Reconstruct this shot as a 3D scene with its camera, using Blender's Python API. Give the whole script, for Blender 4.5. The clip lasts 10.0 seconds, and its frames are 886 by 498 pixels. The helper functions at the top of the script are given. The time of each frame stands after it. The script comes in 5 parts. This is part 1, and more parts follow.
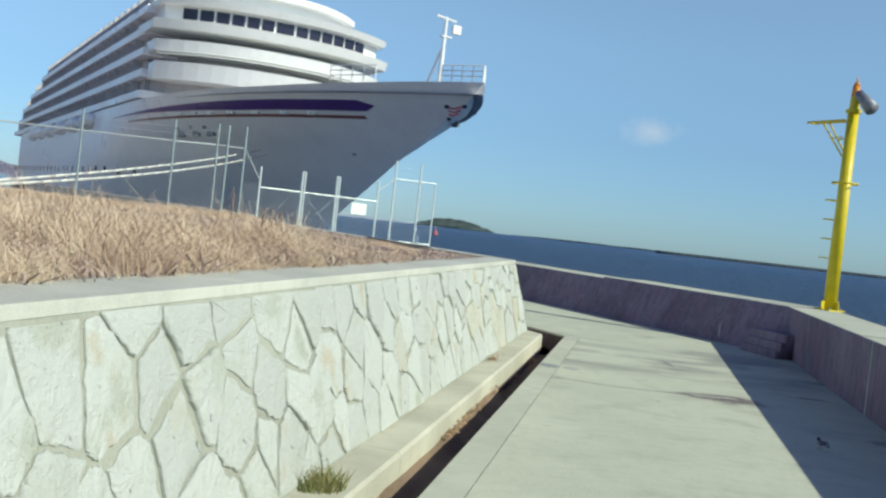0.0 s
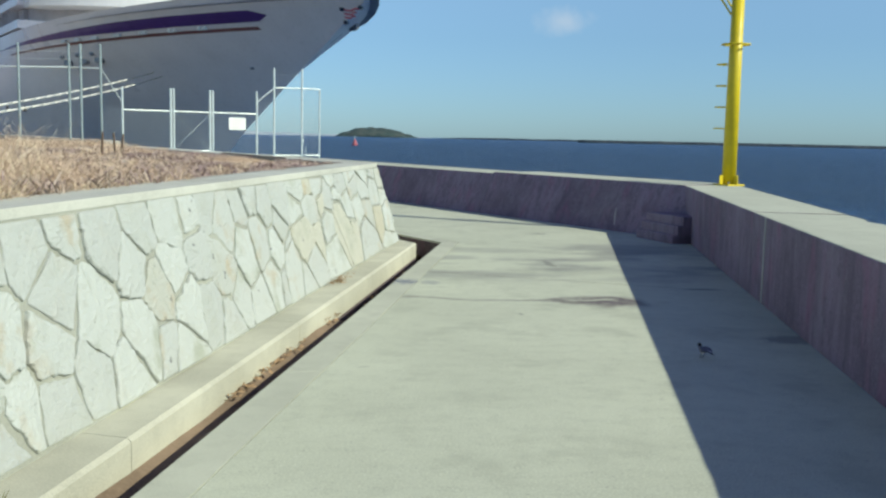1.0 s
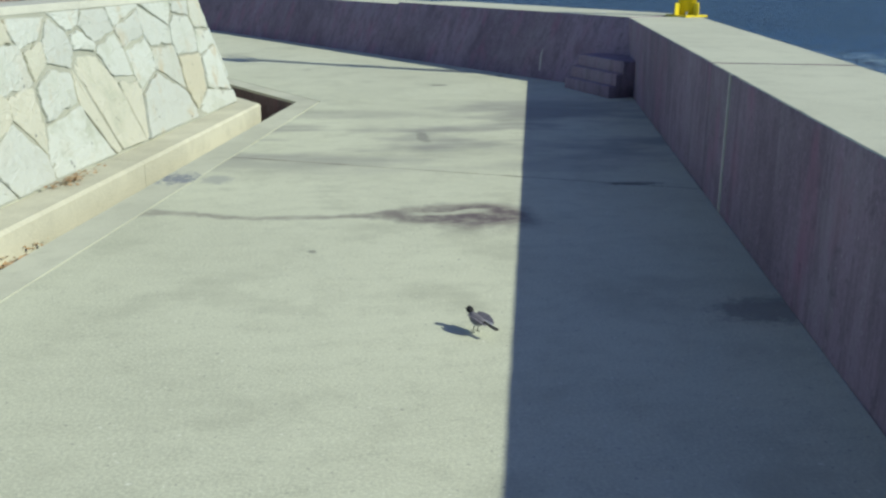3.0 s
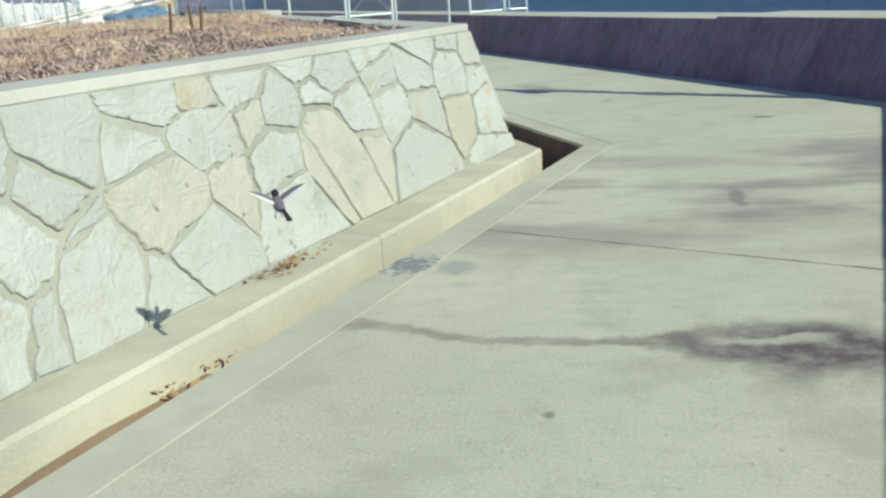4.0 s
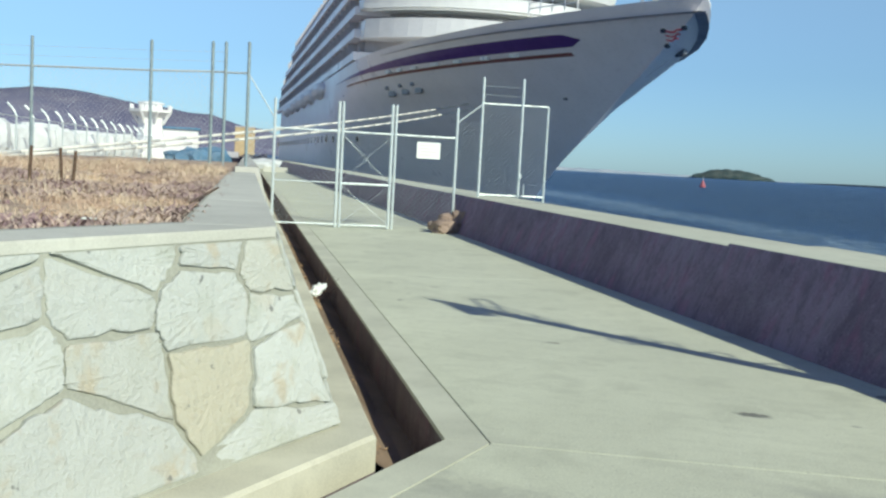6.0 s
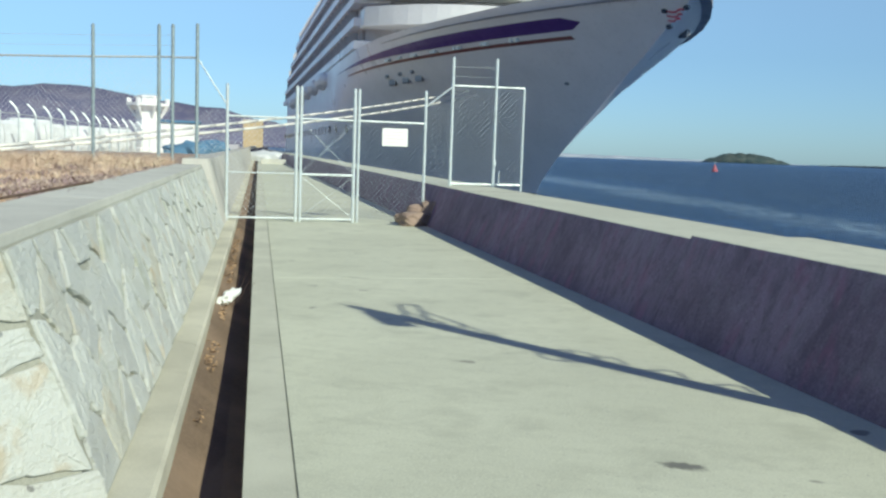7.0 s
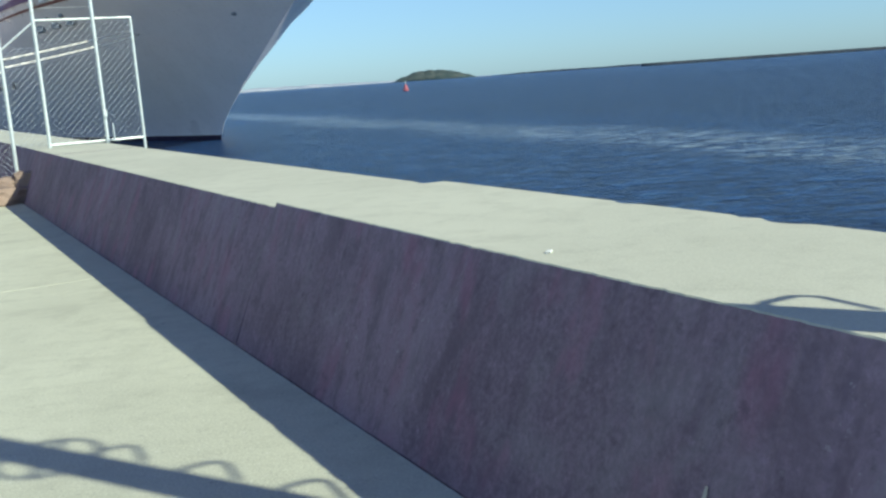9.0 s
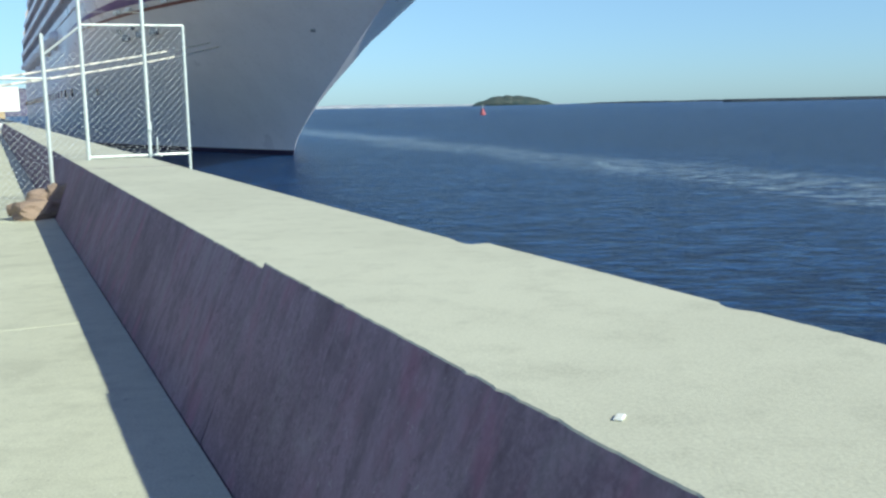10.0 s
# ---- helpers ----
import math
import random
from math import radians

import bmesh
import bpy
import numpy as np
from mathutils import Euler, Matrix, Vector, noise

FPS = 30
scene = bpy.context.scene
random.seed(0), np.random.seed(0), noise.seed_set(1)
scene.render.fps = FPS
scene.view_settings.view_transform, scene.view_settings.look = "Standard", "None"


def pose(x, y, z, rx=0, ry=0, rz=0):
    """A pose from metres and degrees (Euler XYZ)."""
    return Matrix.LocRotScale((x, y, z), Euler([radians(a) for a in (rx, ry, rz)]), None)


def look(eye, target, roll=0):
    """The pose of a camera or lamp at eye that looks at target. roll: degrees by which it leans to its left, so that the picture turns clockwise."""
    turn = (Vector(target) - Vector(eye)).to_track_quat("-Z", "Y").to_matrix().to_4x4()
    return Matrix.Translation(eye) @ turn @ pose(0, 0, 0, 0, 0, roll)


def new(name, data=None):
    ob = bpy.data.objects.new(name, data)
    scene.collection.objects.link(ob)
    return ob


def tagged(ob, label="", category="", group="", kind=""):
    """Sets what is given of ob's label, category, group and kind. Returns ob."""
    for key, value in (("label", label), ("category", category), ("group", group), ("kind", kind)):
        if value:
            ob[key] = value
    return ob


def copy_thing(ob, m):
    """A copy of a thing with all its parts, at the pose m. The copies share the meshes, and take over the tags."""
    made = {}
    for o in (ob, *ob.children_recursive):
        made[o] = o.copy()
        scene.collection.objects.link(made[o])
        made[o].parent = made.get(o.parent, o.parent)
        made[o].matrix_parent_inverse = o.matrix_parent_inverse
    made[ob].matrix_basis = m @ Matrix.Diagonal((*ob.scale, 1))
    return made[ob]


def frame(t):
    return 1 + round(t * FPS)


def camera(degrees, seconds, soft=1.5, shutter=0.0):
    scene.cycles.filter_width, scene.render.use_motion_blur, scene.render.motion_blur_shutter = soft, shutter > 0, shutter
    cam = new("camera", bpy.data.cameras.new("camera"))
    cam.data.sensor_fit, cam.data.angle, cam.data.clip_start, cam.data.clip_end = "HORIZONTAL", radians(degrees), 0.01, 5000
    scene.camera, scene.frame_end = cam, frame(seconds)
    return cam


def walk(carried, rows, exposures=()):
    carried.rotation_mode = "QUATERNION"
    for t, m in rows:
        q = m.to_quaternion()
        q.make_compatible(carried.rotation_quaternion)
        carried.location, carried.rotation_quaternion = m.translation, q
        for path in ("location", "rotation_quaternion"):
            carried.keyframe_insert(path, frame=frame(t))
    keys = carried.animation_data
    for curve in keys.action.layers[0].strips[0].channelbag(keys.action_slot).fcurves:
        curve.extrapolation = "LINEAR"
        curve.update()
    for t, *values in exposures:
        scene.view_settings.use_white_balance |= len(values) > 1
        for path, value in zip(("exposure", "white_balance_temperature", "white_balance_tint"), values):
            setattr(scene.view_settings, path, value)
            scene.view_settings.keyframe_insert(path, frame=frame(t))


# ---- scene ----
cam = camera(49.1, 10.0, 2.5)
PATH = [
    (0, (-0.052, -1.834, 1.549), (-0.032, 0.165, 1.502), 6.5),
    (0.5, (0.491, -0.989, 1.561), (0.607, 0.999, 1.377), 0.5),
    (1, (0.997, -0.125, 1.521), (1.175, 1.854, 1.292), 1.2),
    (1.5, (1.415, 0.701, 1.508), (1.717, 2.659, 1.239), -1.0),
    (2, (1.886, 1.567, 1.492), (2.27, 3.489, 1.097), -1.5),
    (2.2, (2.031, 1.992, 1.452), (2.445, 3.889, 0.969), -0.6),
    (3.3, (2.604, 3.78, 1.401), (2.676, 5.697, 0.837), -0.7),
    (3.5, (2.658, 4.141, 1.384), (2.608, 6.065, 0.841), -1.5),
    (3.6, (2.714, 4.339, 1.415), (2.618, 6.263, 0.877), -1.0),
    (3.8, (2.76, 4.719, 1.385), (2.46, 6.631, 0.879), -4.2),
    (4, (2.764, 5.08, 1.424), (2.356, 6.97, 0.911), -3.7),
    (4.5, (2.854, 6.015, 1.486), (2.359, 7.918, 1.119), -1.5),
    (5, (3.038, 6.954, 1.528), (2.412, 8.84, 1.3), -0.5),
    (5.5, (3.24, 7.868, 1.545), (2.63, 9.762, 1.34), 1.9),
    (5.7, (3.374, 8.218, 1.544), (2.824, 10.134, 1.385), 2.1),
    (6.8, (3.974, 10.013, 1.534), (3.448, 11.928, 1.29), 4.1),
    (7, (4.054, 10.382, 1.535), (3.504, 12.295, 1.335), 2.0),
    (7.5, (4.205, 11.289, 1.519), (3.899, 13.253, 1.292), 1.6),
    (8, (4.411, 12.036, 1.544), (4.44, 14.025, 1.337), 0.9),
    (8.5, (4.58, 12.804, 1.522), (4.68, 14.77, 1.169), -3.2),
    (9, (4.717, 13.638, 1.529), (4.744, 15.607, 1.182), -4.0),
    (9.3, (4.811, 14.1, 1.55), (4.72, 16.083, 1.303), -1.8),
    (9.5, (4.858, 14.334, 1.559), (4.743, 16.31, 1.273), -2.1),
    (10, (4.897, 15.125, 1.563), (4.785, 17.1, 1.27), -1.2),
]
walk(cam, [(t, look(eye, target, roll)) for t, eye, target, roll in PATH], [(0, 0.12), (5, 0.14), (7, 0.17), (8, 0.16), (8.5, 0.10), (9, 0.42), (10, 0.46)])


# ---- world, sun, exposure ----
TO_SUN = Vector((1.03, -0.618, 0.782)).normalized()
world = bpy.data.worlds.new("sky")
scene.world = world
world.use_nodes = True
wn = world.node_tree.nodes
wl = world.node_tree.links
sky = wn.new("ShaderNodeTexSky")
sky.sky_type = "NISHITA"
sky.sun_disc = False
sky.sun_elevation = math.asin(TO_SUN.z)
sky.sun_rotation = math.atan2(TO_SUN.x, TO_SUN.y)
sky.air_density, sky.dust_density, sky.ozone_density = 0.9, 0.15, 2.5
wn["Background"].inputs[1].default_value = 0.12
# a slightly hazed sky: paler blue towards the horizon, all round
haze = wn.new("ShaderNodeMix")
haze.data_type, haze.blend_type = "RGBA", "MULTIPLY"
haze.inputs[0].default_value = 1.0
way = wn.new("ShaderNodeTexCoord")
split = wn.new("ShaderNodeSeparateXYZ")
tone = wn.new("ShaderNodeValToRGB")
tone.color_ramp.elements[0].color = (0.35, 0.56, 0.84, 1)
tone.color_ramp.elements[1].position, tone.color_ramp.elements[1].color = 0.55, (0.67, 0.59, 0.80, 1)
for place_, tint in ((0.10, (0.59, 0.755, 0.89, 1)), (0.19, (0.92, 1.03, 1.04, 1)), (0.28, (1.17, 1.22, 1.12, 1))):
    e = tone.color_ramp.elements.new(place_)
    e.color = tint
wl.new(way.outputs["Generated"], split.inputs[0])
wl.new(split.outputs[2], tone.inputs[0])
wl.new(tone.outputs[0], haze.inputs[7])
wl.new(sky.outputs[0], haze.inputs[6])
cloud_dir = wn.new("ShaderNodeVectorMath")
cloud_dir.operation = "SUBTRACT"
cloud_dir.inputs[1].default_value = (0.203, 0.972, 0.117)
wl.new(way.outputs["Generated"], cloud_dir.inputs[0])
flat = wn.new("ShaderNodeMapping")
flat.inputs["Scale"].default_value = (30, 12, 62)
wl.new(cloud_dir.outputs[0], flat.inputs[0])
far = wn.new("ShaderNodeVectorMath")
far.operation = "LENGTH"
wl.new(flat.outputs[0], far.inputs[0])
puff = wn.new("ShaderNodeTexNoise")
puff.inputs["Scale"].default_value = 60
wl.new(way.outputs["Generated"], puff.inputs["Vector"])
edge = wn.new("ShaderNodeMath")
edge.operation = "ADD"
wl.new(far.outputs["Value"], edge.inputs[0])
wl.new(puff.outputs[0], edge.inputs[1])
fade = wn.new("ShaderNodeMapRange")
for k, v in (("From Min", 0.5), ("From Max", 1.5), ("To Min", 0.38), ("To Max", 0.0)):
    fade.inputs[k].default_value = v
wl.new(edge.outputs[0], fade.inputs["Value"])
veil = wn.new("ShaderNodeMix")
veil.data_type = "RGBA"
veil.inputs[7].default_value = (5.2, 5.6, 5.9, 1)
wl.new(fade.outputs[0], veil.inputs[0])
wl.new(haze.outputs[2], veil.inputs[6])
wl.new(veil.outputs[2], wn["Background"].inputs[0])
lamp = bpy.data.lights.new("sun", "SUN")
lamp.energy, lamp.angle, lamp.color = 4.25, radians(0.6), (0.95, 0.975, 0.81)
sun = new("sun", lamp)
sun.matrix_world = look((40, -26, 32), Vector((40, -26, 32)) - TO_SUN)


# ---- material helpers ----
class Nodes:
    """Short calls for node trees."""

    def __init__(self, name):
        self.m = bpy.data.materials.new(name)
        self.m.use_nodes = True
        self.t = self.m.node_tree
        self.bsdf = self.t.nodes["Principled BSDF"]
        self.co = self.add("ShaderNodeTexCoord").outputs["Object"]

    def add(self, kind, **props):
        n = self.t.nodes.new(kind)
        for k, v in props.items():
            setattr(n, k, v)
        return n

    def put(self, socket, value):
        if isinstance(value, bpy.types.NodeSocket):
            self.t.links.new(value, socket)
        elif isinstance(value, (tuple, list)) and len(value) == 3 and socket.type == "RGBA":
            socket.default_value = (*value, 1)
        else:
            socket.default_value = value

    def math(self, op, a, b=0.0, c=0.0):
        n = self.add("ShaderNodeMath", operation=op)
        for i, v in enumerate((a, b, c)):
            self.put(n.inputs[i], v)
        return n.outputs[0]

    def scaled(self, sx, sy, sz, co=None):
        n = self.add("ShaderNodeMapping")
        self.put(n.inputs["Vector"], co or self.co)
        n.inputs["Scale"].default_value = (sx, sy, sz)
        return n.outputs[0]

    def noise(self, scale, detail=4.0, rough=0.55, co=None, distort=0.0):
        n = self.add("ShaderNodeTexNoise")
        self.put(n.inputs["Vector"], co or self.co)
        n.inputs["Scale"].default_value, n.inputs["Detail"].default_value = scale, detail
        n.inputs["Roughness"].default_value, n.inputs["Distortion"].default_value = rough, distort
        return n.outputs[0]

    def ramp(self, x, lo, hi, a=0.0, b=1.0):
        n = self.add("ShaderNodeMapRange", interpolation_type="SMOOTHSTEP")
        for k, v in (("Value", x), ("From Min", lo), ("From Max", hi), ("To Min", a), ("To Max", b)):
            self.put(n.inputs[k], v)
        return n.outputs[0]

    def mix(self, f, a, b, blend="MIX"):
        n = self.add("ShaderNodeMix", data_type="RGBA", blend_type=blend)
        self.put(n.inputs[0], f)
        self.put(n.inputs[6], a)
        self.put(n.inputs[7], b)
        return n.outputs[2]

    def bump(self, height, strength=0.3, distance=0.02):
        n = self.add("ShaderNodeBump")
        n.inputs["Strength"].default_value, n.inputs["Distance"].default_value = strength, distance
        self.put(n.inputs["Height"], height)
        self.put(self.bsdf.inputs["Normal"], n.outputs[0])

    def end(self, color, rough=0.85, metal=0.0, spec=0.3):
        self.put(self.bsdf.inputs["Base Color"], color)
        self.put(self.bsdf.inputs["Roughness"], rough)
        self.put(self.bsdf.inputs["Metallic"], metal)
        self.put(self.bsdf.inputs["Specular IOR Level"], spec)
        return self.m


def shade(c, k):
    return tuple(min(1.0, v * k) for v in c)


def concrete(name, base, stain=0.72, grain=90.0, streak=False, smudge=None):
    n = Nodes(name)
    big = n.noise(0.7, 5)
    mid = n.noise(5.0, 6, 0.65)
    fine = n.noise(grain, 3, 0.7)
    col = n.mix(n.ramp(big, 0.35, 0.65), shade(base, stain), base)
    col = n.mix(n.ramp(mid, 0.45, 0.75, 0, 0.45), col, shade(base, 0.62))
    col = n.mix(n.ramp(fine, 0.3, 0.7, 0, 0.45 if streak else 0.35), col, shade(base, 1.3 if streak else 1.25))
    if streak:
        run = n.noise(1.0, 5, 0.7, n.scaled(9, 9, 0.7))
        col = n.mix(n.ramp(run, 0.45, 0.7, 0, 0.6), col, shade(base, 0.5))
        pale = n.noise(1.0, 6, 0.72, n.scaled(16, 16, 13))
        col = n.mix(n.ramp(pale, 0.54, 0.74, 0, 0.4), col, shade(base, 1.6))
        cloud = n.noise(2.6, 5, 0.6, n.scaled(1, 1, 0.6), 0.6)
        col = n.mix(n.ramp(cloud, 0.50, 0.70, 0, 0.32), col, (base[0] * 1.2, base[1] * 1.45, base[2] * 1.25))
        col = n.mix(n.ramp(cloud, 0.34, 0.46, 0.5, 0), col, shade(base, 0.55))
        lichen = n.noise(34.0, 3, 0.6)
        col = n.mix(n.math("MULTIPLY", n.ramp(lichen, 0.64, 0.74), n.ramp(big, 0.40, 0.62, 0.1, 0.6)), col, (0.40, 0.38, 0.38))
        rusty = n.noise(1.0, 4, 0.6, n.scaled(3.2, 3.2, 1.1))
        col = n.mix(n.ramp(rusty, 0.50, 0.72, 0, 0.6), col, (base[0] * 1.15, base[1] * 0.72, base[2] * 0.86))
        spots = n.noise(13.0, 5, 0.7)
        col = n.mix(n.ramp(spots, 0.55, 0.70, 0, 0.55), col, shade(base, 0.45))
    if smudge:
        far_ = n.add("ShaderNodeVectorMath", operation="SUBTRACT")
        n.put(far_.inputs[0], n.co)
        far_.inputs[1].default_value = smudge
        size = n.add("ShaderNodeVectorMath", operation="LENGTH")
        n.put(size.inputs[0], far_.outputs[0])
        blot = n.math("ADD", size.outputs["Value"], n.math("MULTIPLY", n.math("SUBTRACT", n.noise(22.0, 4, 0.7), 0.5), 0.9))
        col = n.mix(n.ramp(blot, 0.05, 0.22, 0.85, 0.0), col, (0.17, 0.19, 0.24))
    n.bump(n.math("ADD", n.math("MULTIPLY", mid, 0.6), n.math("MULTIPLY", fine, 0.4)), 0.35, 0.012)
    return n.end(col, 0.92, 0, 0.2)


def plain(name, base, rough=0.5, metal=0.0, spec=0.5, wear=0.8, scale=6.0):
    n = Nodes(name)
    a = n.noise(scale, 5, 0.6)
    b = n.noise(scale * 12, 3)
    col = n.mix(n.ramp(a, 0.4, 0.7), base, shade(base, wear))
    col = n.mix(n.ramp(b, 0.5, 0.8, 0, 0.3), col, shade(base, 0.7))
    n.bump(b, 0.1, 0.004)
    return n.end(col, n.ramp(a, 0.3, 0.7, max(0.05, rough - 0.08), min(1, rough + 0.1)), metal, spec)


# ---- materials ----
def make_walkway():
    n = Nodes("walkway_concrete")
    base = (0.555, 0.575, 0.445)
    pos = n.add("ShaderNodeSeparateXYZ")
    n.put(pos.inputs[0], n.co)
    x, y = pos.outputs[0], pos.outputs[1]
    big = n.noise(0.45, 5, 0.6)
    broom = n.noise(1.0, 4, 0.6, n.scaled(2.2, 9.0, 2.0))
    mid = n.noise(7.0, 6, 0.65)
    fine = n.noise(75.0, 3, 0.7)
    col = n.mix(n.ramp(big, 0.35, 0.65), shade(base, 0.86), base)
    col = n.mix(n.ramp(broom, 0.42, 0.7, 0, 0.30), col, shade(base, 0.72))
    col = n.mix(n.ramp(mid, 0.46, 0.72, 0, 0.42), col, shade(base, 0.66))
    col = n.mix(n.ramp(fine, 0.35, 0.7, 0, 0.5), col, shade(base, 1.3))
    blot = n.noise(1.7, 6, 0.62)
    col = n.mix(n.ramp(blot, 0.50, 0.68, 0, 0.5), col, shade(base, 0.72))
    specks = n.noise(38.0, 2, 0.5)
    col = n.mix(n.ramp(specks, 0.68, 0.74, 0, 0.6), col, (0.74, 0.75, 0.66))
    col = n.mix(n.ramp(specks, 0.27, 0.33, 0.5, 0), col, (0.25, 0.25, 0.22))
    wob = n.noise(1.6, 5, 0.6)
    # a dried run of muddy water across the walk, forked where it meets the sea wall's side
    mid_y = n.math("ADD", n.math("MULTIPLY_ADD", x, -0.10, 9.13), n.math("MULTIPLY", n.math("SUBTRACT", wob, 0.5), 0.55))
    off = n.math("ABSOLUTE", n.math("SUBTRACT", y, mid_y))
    width = n.math("ADD", n.ramp(x, 1.2, 1.9, 0.16, 0.06), n.ramp(x, 2.6, 3.5, 0.0, 0.30))
    run = n.math("SUBTRACT", 1.0, n.ramp(n.math("DIVIDE", off, width), 0.35, 1.15))
    fork = n.math("SUBTRACT", 1.0, n.ramp(n.math("ABSOLUTE", n.math("SUBTRACT", n.math("SUBTRACT", y, mid_y), 0.06)), 0.015, 0.07))
    fork = n.math("MULTIPLY", fork, n.math("MULTIPLY", n.ramp(x, 2.9, 3.1), n.ramp(x, 3.4, 3.55, 1, 0)))
    run = n.math("SUBTRACT", run, n.math("MULTIPLY", fork, 0.7))
    run = n.math("MULTIPLY", run, n.math("MULTIPLY", n.ramp(x, 1.15, 1.5), n.ramp(x, 2.3, 3.4, 0.45, 0.95)))
    run = n.math("MULTIPLY", run, n.ramp(x, 3.62, 3.80, 1, 0))
    col = n.mix(n.math("MULTIPLY", run, n.ramp(mid, 0.3, 0.6, 0.6, 1.0)), col, (0.12, 0.092, 0.108))
    # broad grey damp patches round the bend
    patch = n.math("MULTIPLY", n.ramp(n.noise(1.0, 4, 0.6, n.scaled(0.5, 1.1, 1)), 0.44, 0.62), n.math("MULTIPLY", n.ramp(y, 9.6, 11.0), n.ramp(y, 13.2, 14.6, 1, 0)))
    col = n.mix(n.math("MULTIPLY", patch, 0.75), col, (0.27, 0.27, 0.25))
    for mx, my, rx, ry, k, tone in ((3.36, 11.55, 0.065, 0.34, 0.6, (0.20, 0.20, 0.18)), (3.94, 15.30, 0.13, 0.07, 0.8, (0.10, 0.10, 0.10)), (1.78, 9.95, 0.12, 0.16, 0.5, (0.24, 0.25, 0.27)),
                                    (-0.11, 21.14, 0.20, 0.03, 0.7, (0.14, 0.13, 0.12)), (0.35, 20.2, 0.08, 0.04, 0.7, (0.16, 0.15, 0.14)), (4.41, 7.07, 0.30, 0.20, 0.6, (0.16, 0.14, 0.14)),
                                    (4.6, 9.6, 0.25, 0.06, 0.7, (0.12, 0.11, 0.11)), (2.75, 12.9, 0.9, 0.35, 0.35, (0.25, 0.25, 0.23)), (2.3, 17.2, 0.10, 0.05, 0.6, (0.15, 0.14, 0.13))):
        ex = n.math("DIVIDE", n.math("SUBTRACT", x, mx), rx)
        ey = n.math("DIVIDE", n.math("SUBTRACT", y, my), ry)
        rr_ = n.math("SQRT", n.math("ADD", n.math("MULTIPLY", ex, ex), n.math("MULTIPLY", ey, ey)))
        rr_ = n.math("ADD", rr_, n.math("MULTIPLY", n.math("SUBTRACT", n.noise(14.0, 4, 0.7), 0.5), 1.8))
        col = n.mix(n.ramp(rr_, 0.5, 1.1, k, 0.0), col, tone)
    dots = n.ramp(n.noise(2.3, 2, 0.4), 0.735, 0.76)
    col = n.mix(n.math("MULTIPLY", dots, 0.7), col, (0.13, 0.125, 0.12))
    n.bump(n.math("ADD", n.math("MULTIPLY", broom, 0.4), n.math("MULTIPLY", fine, 0.6)), 0.35, 0.01)
    return n.end(col, 0.93, 0, 0.2)


WALKWAY = make_walkway()
EDGING = concrete("edging_concrete", (0.535, 0.545, 0.435), 0.8, 90, False, (1.52, 10.0, 0.0))
KERB = concrete("kerb_concrete", (0.585, 0.57, 0.445), 0.68)
COPING = concrete("coping_concrete", (0.565, 0.565, 0.49), 0.8)
SEA_TOP = concrete("sea_wall_top", (0.53, 0.54, 0.43), 0.88)
# inner face and steps: weathering, with purplish shade mixed into the base colour
SEA_FACE = concrete("weathered_shaded_sea_wall_face", (0.258, 0.198, 0.245), 0.64, 45, True)
BACK = concrete("plain_wall_concrete", (0.5, 0.49, 0.43), 0.75)
MORTAR = concrete("mortar", (0.385, 0.39, 0.325), 0.70, 60)
# dark drain concrete: stains and the drain's shade, both put into the colour
DRAIN_SIDE = concrete("drain_stain_and_shade", (0.15, 0.115, 0.12), 0.7, 50, True)
DRAIN = concrete("drain_mud", (0.26, 0.19, 0.13), 0.5, 40)


def make_stone(name, low, high, cream):
    n = Nodes(name)
    rnd = n.add("ShaderNodeObjectInfo").outputs["Random"]
    rnd2 = n.math("FRACT", n.math("MULTIPLY", rnd, 7.31))
    shift = n.add("ShaderNodeVectorMath", operation="ADD")
    n.put(shift.inputs[0], n.co)
    comb = n.add("ShaderNodeCombineXYZ")
    n.put(comb.inputs[0], n.math("MULTIPLY", rnd, 50))
    n.put(comb.inputs[1], n.math("MULTIPLY", rnd2, 31))
    n.put(shift.inputs[1], comb.outputs[0])
    co = shift.outputs[0]
    base = n.mix(n.ramp(rnd, 0.0, 1.0), low, high)
    base = n.mix(n.ramp(rnd2, 0.90, 1.0, 0, 0.5), base, cream)
    big = n.noise(4.0, 5, 0.6, co)
    mid = n.noise(16.0, 6, 0.7, co)
    fine = n.noise(110.0, 3, 0.7, co)
    rust = n.math("MULTIPLY", n.ramp(big, 0.52, 0.68), n.ramp(rnd2, 0.35, 0.9, 0.08, 0.6))
    col = n.mix(rust, base, (0.46, 0.36, 0.21))
    moss = n.math("MULTIPLY", n.ramp(n.noise(2.6, 5, 0.6, co), 0.50, 0.68), n.ramp(rnd, 0.3, 0.9, 0.2, 0.8))
    col = n.mix(moss, col, (0.37, 0.39, 0.30))
    col = n.mix(n.ramp(mid, 0.52, 0.78, 0, 0.42), col, (0.36, 0.38, 0.35))
    col = n.mix(n.ramp(n.noise(9.0, 3, 0.5, co), 0.69, 0.74, 0, 0.75), col, (0.12, 0.12, 0.12))
    col = n.mix(n.ramp(fine, 0.4, 0.75, 0, 0.3), col, (0.60, 0.62, 0.56))
    n.bump(n.math("ADD", n.math("MULTIPLY", n.noise(7.0, 6, 0.72, co), 2.0), n.math("ADD", n.math("MULTIPLY", mid, 0.8), n.math("MULTIPLY", fine, 0.25))), 0.65, 0.032)
    return n.end(col, 0.9, 0, 0.25)


